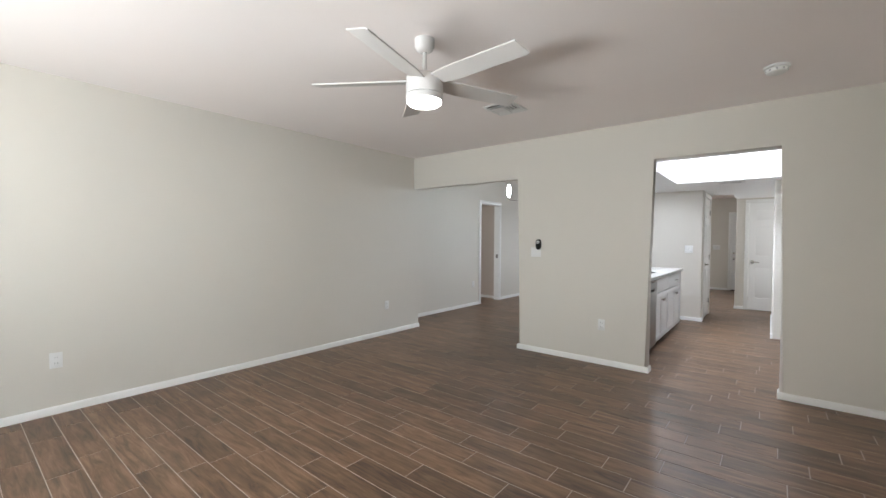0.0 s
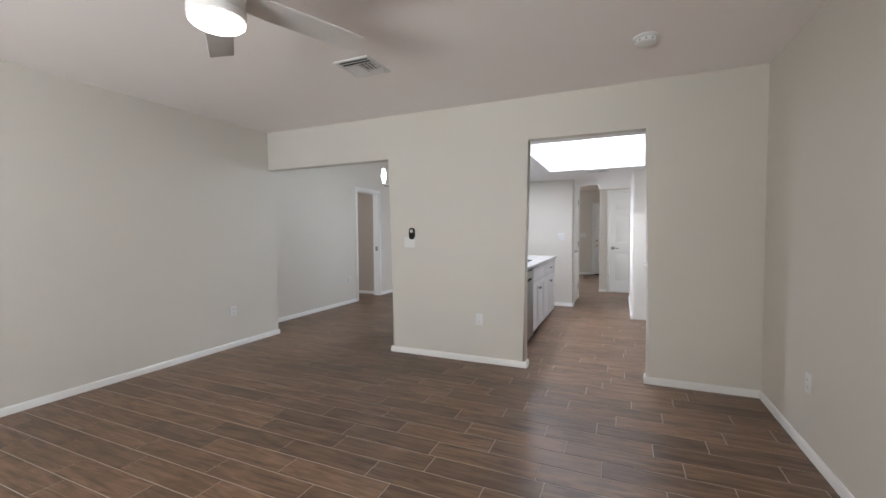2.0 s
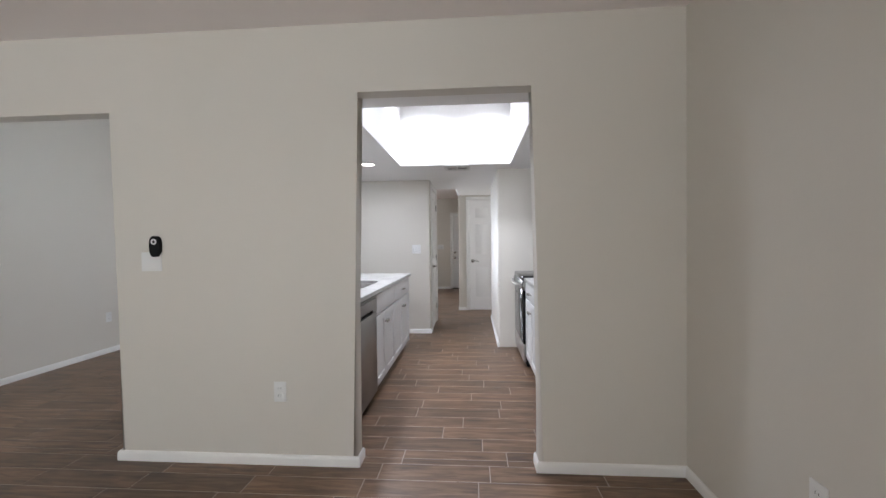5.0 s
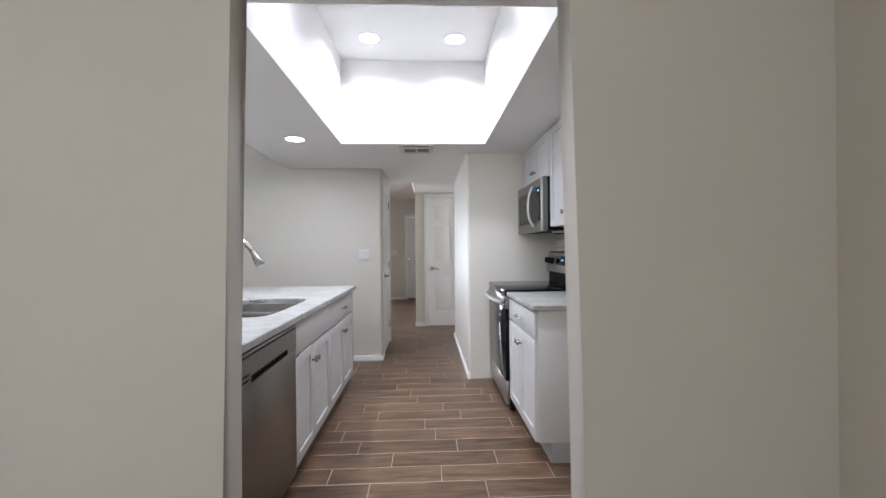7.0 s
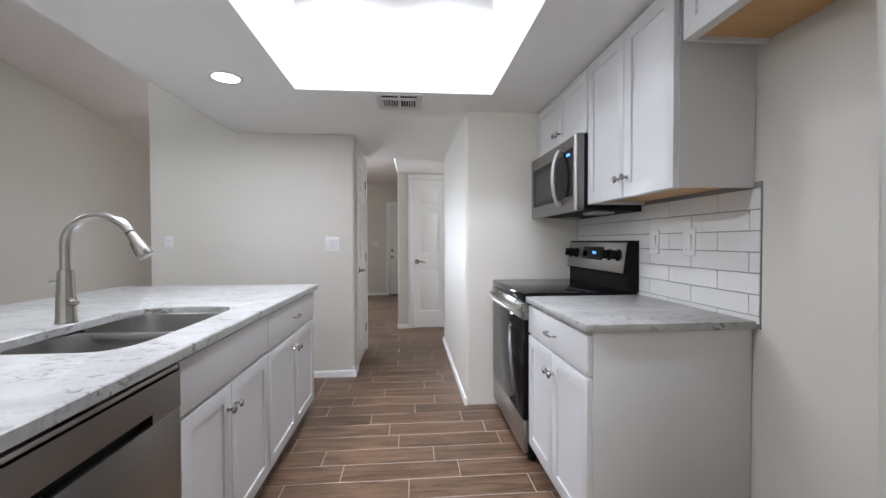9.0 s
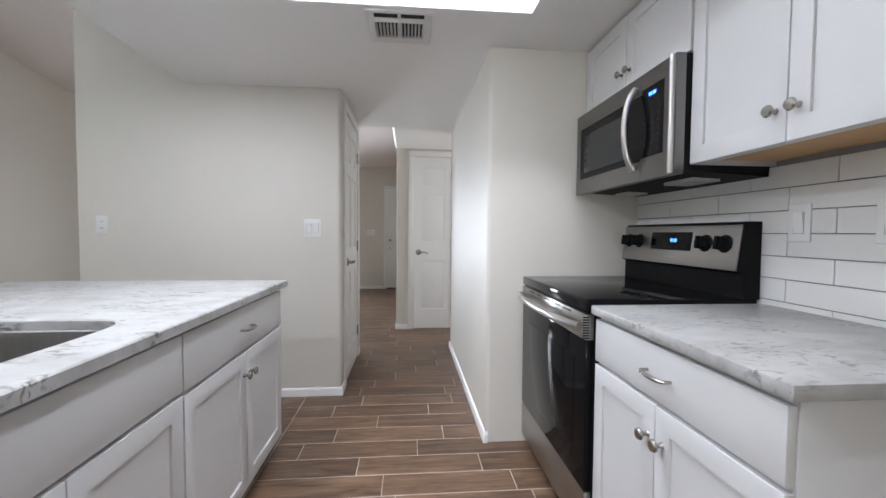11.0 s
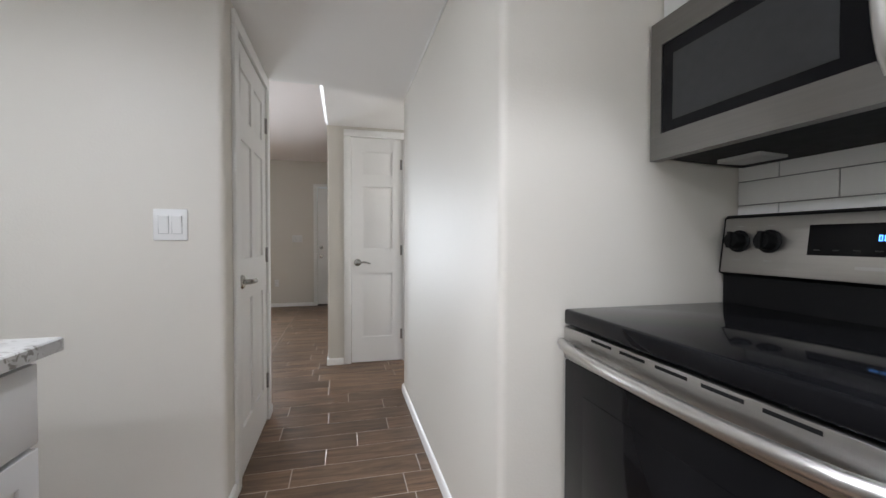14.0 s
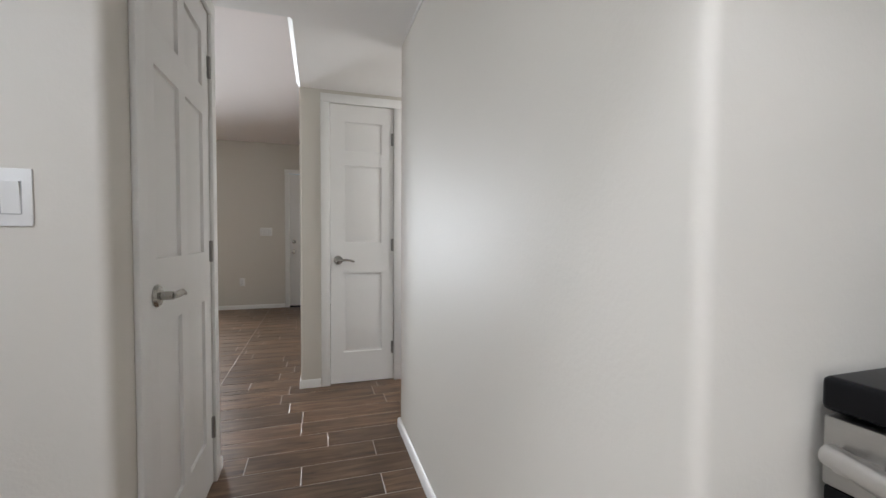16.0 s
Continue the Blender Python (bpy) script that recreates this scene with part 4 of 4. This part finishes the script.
first = outlet("white duplex outlet low on the living room wall", pose(LEFT_X, 3.625, 0.402, 0, 0, 90))
for x, y, z, rz in ((LEFT_X, 0.325, 0.396, 90), (-1.275, WALL_Y, 0.418, 0), (LIVR_X, 3.335, 0.401, -90), (DIN_X, 6.41, 0.42, 90), (-1.376, FAR_Y, 0.395, 0)):
    copy_thing(first, pose(x, y, z, 0, 0, rz))
outlet("white outlet on the kitchen wall above the counter", pose(-2.305, SW_Y, 1.178), h=0.12)
outlet("white two-gang rocker switch on the kitchen wall", pose(-0.955, SW_Y, 1.168), "light switch", 0.118, 0.122, 2)
outlet("white three-gang switch plate near the entry door", pose(-1.05, FAR_Y, 1.133), "light switch", 0.165, 0.118, 3)
outlet("white outlet set in the tiled backsplash", pose(RIGHT_X - 0.0085, 5.868, 1.182, 0, 0, -90), "outlet", 0.076, 0.122, 1)
outlet("white single rocker switch set in the tiled backsplash", pose(RIGHT_X - 0.0085, 5.612, 1.182, 0, 0, -90), "light switch", 0.08, 0.122, 1)

# fan remote in its cradle over a wall plate
T = thing("fan_control", "white wall plate with a black fan remote in its holder", "wall control", pose(-2.031, WALL_Y, 1.163))
part("cover_plate", box(-0.062, 0.062, -0.006, 0, -0.055, 0.055, 0.003), M_PLASTIC, T, "white switch plate")
rem = part("remote", prism(superellipse(0.035, 0.088, 0.030, 0.060, 28, 2.6), "xz", -0.028, 0), M_BLACK, T, "black oval remote")
part("button_ring", lathe([(0.008, 0), (0.017, 0), (0.017, 0.002), (0.008, 0.002)], pose(0.035, -0.028, 0.115, 90), 20), M_PLASTIC, rem, "pale button ring")


def ceiling_vent(label, x0, x1, y0, y1, z):
    v = thing("ceiling_vent", label, "air vent", pose(x0, y0, z))
    w, d = x1 - x0, y1 - y0
    part("frame", boxes([(0, w, 0, 0.022, -0.010, 0), (0, w, d - 0.022, d, -0.010, 0), (0, 0.022, 0.022, d - 0.022, -0.010, 0), (w - 0.022, w, 0.022, d - 0.022, -0.010, 0)], 0.002), M_VENT, v)
    # flat sheet, no hole: the duct's inner shade is its dark colour
    part("backing", box(0.02, w - 0.02, 0.02, d - 0.02, -0.001, 0.0), M_DARK, v, "dark sheet standing in for the unlit duct")
    return v, w, d


V, w, d = ceiling_vent("white ceiling register with curved blades in the kitchen ceiling", -0.495, -0.195, 6.495, 6.795, KIT_H)
part("divider", boxes([(w / 2 - 0.007, w / 2 + 0.007, 0.022, d - 0.022, -0.014, -0.001), (0.022, 0.036, 0.022, d - 0.022, -0.011, -0.001), (w - 0.036, w - 0.022, 0.022, d - 0.022, -0.011, -0.001), (0.036, w - 0.036, d - 0.060, d - 0.022, -0.011, -0.001)]), M_VENT, V)
for x0, x1, k in ((0.036, w / 2 - 0.007, 1), (w / 2 + 0.007, w - 0.036, -1)):
    part("cross_blade", prism([(0.062, -0.006), (0.064, -0.004), (0.090, -0.012), (0.088, -0.015)], "yz", x0, x1), M_VENT, V, "narrow slanted cross blade")
    for i in range(7):
        x = x0 + 0.003 + i * (x1 - x0 - 0.006) / 6
        part("blade", prism([(x, -0.016), (x + 0.0025, -0.016), (x + 0.003 + k * 0.002, -0.009), (x + 0.0025 + k * 0.006, -0.002), (x + k * 0.006, -0.002), (x + 0.0005 + k * 0.002, -0.009)], "xz", 0.100, d - 0.060), M_VENT, V, "curved blade")

V, w, d = ceiling_vent("white three-way ceiling register in the living room ceiling", -1.91, -1.625, 2.83, 3.13, LIV_H)
for y in (0.026, 0.062):
    part("long_blade", prism([(y, -0.020), (y + 0.004, -0.022), (y + 0.030, -0.005), (y + 0.028, -0.002)], "yz", 0.004, w - 0.004), M_VENT, V, "long curved blade")
for x0, x1 in ((0.024, w / 2 - 0.006), (w / 2 + 0.006, w - 0.024)):
    part("end_plate", prism([(d - 0.085, -0.003), (d - 0.083, -0.001), (d - 0.020, -0.016), (d - 0.022, -0.019)], "yz", x0, x1), M_VENT, V, "slanted end plate")
for i in range(4):
    x = 0.026 + i * 0.027
    part("blade", prism([(x, -0.009), (x + 0.027, -0.006), (x + 0.027, -0.004), (x, -0.007)], "xz", 0.100, d - 0.088), M_VENT, V, "nearly closed blade")
    x = w / 2 + 0.010 + i * 0.030
    part("blade", prism([(x, -0.012), (x + 0.002, -0.012), (x + 0.007, -0.002), (x + 0.005, -0.002)], "xz", 0.100, d - 0.088), M_VENT, V, "open upright blade")
part("divider", box(w / 2 - 0.005, w / 2 + 0.005, 0.092, d - 0.02, -0.014, -0.001), M_VENT, V)

A = thing("smoke_detector", "round white smoke detector on the living room ceiling", "smoke detector", pose(0.10, 3.335, LIV_H, 180))
part("base", lathe([(0, 0), (0.072, 0), (0.073, 0.012), (0.066, 0.016), (0, 0.016)], None, 36), M_PLASTIC, A)
part("cover", lathe([(0.058, 0.016), (0.062, 0.024), (0.058, 0.040), (0.045, 0.048), (0.02, 0.050), (0, 0.050)], None, 36), M_PLASTIC, A)
for i in range(10):
    part("slot", box(-0.006, 0.006, 0.0, 0.003, 0.024, 0.036), M_MARK, A, "", Matrix.Rotation(i * math.pi / 5, 4, "Z") @ Matrix.Translation((0, 0.0585, 0)))

for x, y, z in RECESSED_WELL + RECESSED_SOFFIT:
    L = thing("recessed_light", "lit white recessed ceiling light", "ceiling light", pose(x, y, z, 180), "recessed lights")
    part("trim_ring", lathe([(0.072, -0.001), (0.072, 0.004), (0.085, 0.005), (0.093, 0.002), (0.094, -0.001)], None, 36), M_PLASTIC, L)
    part("lens", lathe([(0, 0.003), (0.072, 0.003), (0.072, 0.0), (0, 0.0)], None, 36), M_LAMP, L, "glowing lens")

# ---- ceiling fan ----
FAN = thing("ceiling_fan", "white five-blade ceiling fan with a lit round lamp", "ceiling fan", pose(-1.513, 1.61, LIV_H - 0.012))
part("canopy", lathe([(0, 0.012), (0.058, 0.012), (0.058, -0.030), (0.046, -0.052), (0.024, -0.062), (0, -0.062)], None, 36), M_FAN, FAN)
part("downrod", lathe([(0, -0.055), (0.0125, -0.055), (0.0125, -0.20), (0, -0.20)], None, 20), M_FAN, FAN)
part("rod_collar", lathe([(0.0, -0.165), (0.020, -0.168), (0.026, -0.188), (0.036, -0.199), (0, -0.199)], None, 28), M_FAN, FAN)
part("motor_housing", lathe([(0, -0.196), (0.07, -0.197), (0.099, -0.204), (0.107, -0.216), (0.108, -0.304), (0.105, -0.309), (0.100, -0.310), (0, -0.310)], None, 48), M_FAN, FAN, "drum-shaped white motor housing")
part("lamp_ring", lathe([(0, -0.311), (0.103, -0.311), (0.108, -0.315), (0.108, -0.344), (0.103, -0.348), (0, -0.348)], None, 48), M_FAN, FAN)
part("lamp_lens", lathe([(0.102, -0.348), (0.102, -0.358), (0.092, -0.367), (0.05, -0.371), (0, -0.372)], None, 48), M_FANLENS, FAN, "glowing frosted lens")


def fan_blade():
    """A flat blade with a slanted end, pitched along its length."""
    bm = prism([(0.085, -0.050), (0.22, -0.062), (0.655, -0.066), (0.672, 0.043), (0.662, 0.058), (0.22, 0.062), (0.085, 0.050)], "xy", -0.004, 0.004)
    es = [e for e in bm.edges if e.calc_length() > 0.02]
    bmesh.ops.bevel(bm, geom=es, offset=0.0025, segments=2, profile=0.5, affect="EDGES")
    return bm


blade_me = finish(fan_blade(), "blade", M_FAN)
iron_me = finish(boxes([(0.09, 0.17, -0.03, 0.03, 0.004, 0.010)], 0.002), "blade_iron", M_FAN)
for i in range(5):
    turn = Matrix.Rotation(radians(-3 + 72 * i), 4, "Z") @ Matrix.Translation((0, 0, -0.234)) @ Matrix.Rotation(radians(-13), 4, "X")
    b = new("blade", blade_me)
    b.parent, b.matrix_basis = FAN, turn
    k = new("blade_iron", iron_me)
    k.parent = b

# ---- dining chandelier ----
C = thing("chandelier", "nickel chandelier with lit white glass shades over the dining area", "chandelier", pose(-2.93, 5.63, 0))
part("canopy", lathe([(0, 2.90), (0.065, 2.90), (0.06, 2.875), (0.02, 2.865), (0, 2.865)], None, 28), M_NICKEL, C)
part("stem", lathe([(0, 2.87), (0.008, 2.87), (0.008, 2.25), (0.018, 2.20), (0.022, 2.10), (0.012, 2.0), (0.02, 1.955), (0, 1.94)], None, 20), M_NICKEL, C)
for i in range(5):
    m = Matrix.Rotation(radians(209.8 + 72 * i), 4, "Z")
    arm = part("arm", tube([(0.012, 0, 1.965), (0.08, 0, 1.945), (0.17, 0, 1.932), (0.25, 0, 1.934), (0.27, 0, 1.95)], 0.007, 10), M_NICKEL, C, "curved nickel arm", m)
    part("cup", lathe([(0, 1.945), (0.020, 1.95), (0.024, 1.972), (0, 1.974)], Matrix.Translation((0.27, 0, 0)), 20), M_NICKEL, arm)
    part("shade", lathe([(0.012, 1.975), (0.020, 2.0), (0.030, 2.055), (0.032, 2.10), (0.027, 2.14), (0.018, 2.158), (0.024, 2.175)], Matrix.Translation((0.27, 0, 0)), 24), M_SHADE, arm, "lit white glass shade")

# ---- backsplash tiles ----
BS = solid("backsplash", box(RIGHT_X - 0.004, RIGHT_X, 5.25, 6.808, 0.872, 1.40), M_TGROUT, "white subway tile backsplash with grey grout", "backsplash", "structure")
SUB = {}


def subway(y0, y1, z0, z1):
    w, h = round(y1 - y0 - 0.003, 4), round(z1 - z0 - 0.003, 4)
    if (w, h) not in SUB:
        SUB[(w, h)] = finish(box(-0.0045, 0.0, -w / 2, w / 2, -h / 2, h / 2, 0.001, 1), "wall_tile", M_SUBWAY)
    t = new("wall_tile", SUB[(w, h)])
    t.parent, t.location = BS, (RIGHT_X - 0.004, (y0 + y1) / 2, (z0 + z1) / 2)


TH, TL = 0.0767, 0.307
for r in range(-6, 2):
    z0, z1 = max(0.888, 1.3005 + (r - 1) * TH), min(1.40, 1.3005 + r * TH)
    if z1 - z0 < 0.01:
        continue
    y = (5.604 if r % 2 == 0 else 5.757) - 3 * TL
    while y < 6.808:
        a, b = max(5.25, y), min(6.808, y + TL)
        if b - a > 0.012:
            subway(a, b, z0, z1)
        y += TL

# ---- floor tiles, one by one ----
PITCH, TLEN, GAP, ROW0 = 0.1564, 0.604, 0.0045, 5.455
SEAMS = {-2: -0.2, -1: 0.125, 8: -0.25, 9: -0.1, 10: -0.482, 11: -0.168, 12: -0.605, 0: -0.091, 1: -0.223, 2: -0.292, 3: -0.03, 4: -0.153, 5: -0.353, 6: 0.19, 7: -0.543, -10: -0.157, -11: 0.334, -12: -0.551, -13: 0.238, -14: -0.046, -15: -0.762,
         -16: -1.055, -20: -0.973, -21: -0.638, -22: -0.477, -23: -0.829, -24: -1.289, -25: -0.972, -26: -1.445, -27: -1.768, -28: -1.969, -29: -2.302, -30: -2.408}
row_rng = random.Random(5)
for k in range(-70, 60):
    SEAMS.setdefault(k, row_rng.random() * TLEN)


def tile_data(w, d):
    e = 0.0018
    v = [(sx * w / 2, sy * d / 2, -0.006) for sx, sy in ((-1, -1), (1, -1), (1, 1), (-1, 1))]
    v += [(sx * w / 2, sy * d / 2, -0.0012) for sx, sy in ((-1, -1), (1, -1), (1, 1), (-1, 1))]
    v += [(sx * (w / 2 - e), sy * (d / 2 - e), 0.0) for sx, sy in ((-1, -1), (1, -1), (1, 1), (-1, 1))]
    f = [(i + a, (i + 1) % 4 + a, (i + 1) % 4 + a + 4, i + a + 4) for a in (0, 4) for i in range(4)] + [(8, 9, 10, 11)]
    return v, f


TILE_MESH = {}


def tile_mesh(w, d):
    key = (round(w, 3), round(d, 3))
    if key not in TILE_MESH:
        me = bpy.data.meshes.new("floor_tile")
        me.from_pydata(tile_data(*key)[0], [], tile_data(*key)[1])
        me.materials.append(M_TILE)
        TILE_MESH[key] = me
    return TILE_MESH[key]


def lay(name, nearby):
    ob, x0, x1, y0, y1 = FLOORS[name]
    vs, fs = [], []
    k = math.floor((y0 - ROW0) / PITCH)
    while ROW0 + k * PITCH < y1:
        a, b = max(y0, ROW0 + k * PITCH), min(y1, ROW0 + (k + 1) * PITCH)
        s = SEAMS[k] - math.ceil((SEAMS[k] - x0) / TLEN) * TLEN
        while s < x1:
            c, d = max(x0, s), min(x1, s + TLEN)
            if d - c > 0.03 and b - a > 0.02:
                cx, cy, w, h = (c + d) / 2, (a + b) / 2, d - c - GAP, b - a - GAP
                if nearby(cx, cy):
                    t = new("floor_tile", tile_mesh(w, h))
                    t.parent, t.location = ob, (cx, cy, 0)
                else:
                    v, f = tile_data(w, h)
                    n = len(vs)
                    vs += [(x + cx, y + cy, z) for x, y, z in v]
                    fs += [tuple(i + n for i in q) for q in f]
            s += TLEN
        k += 1
    if vs:
        me = bpy.data.meshes.new("floor_tiles_far")
        me.from_pydata(vs, [], fs)
        me.materials.append(M_TILE_FAR)
        far = new("floor_tiles_far", me)
        far.parent = ob
        tagged(far, kind="stuff")


lay("floor_living", lambda x, y: y > 0.75 and x > -3.6)
lay("floor_kitchen", lambda x, y: x < 1.0)
lay("floor_great", lambda x, y: False)
lay("floor_bedroom", lambda x, y: False)
lay("floor_entry", lambda x, y: False)
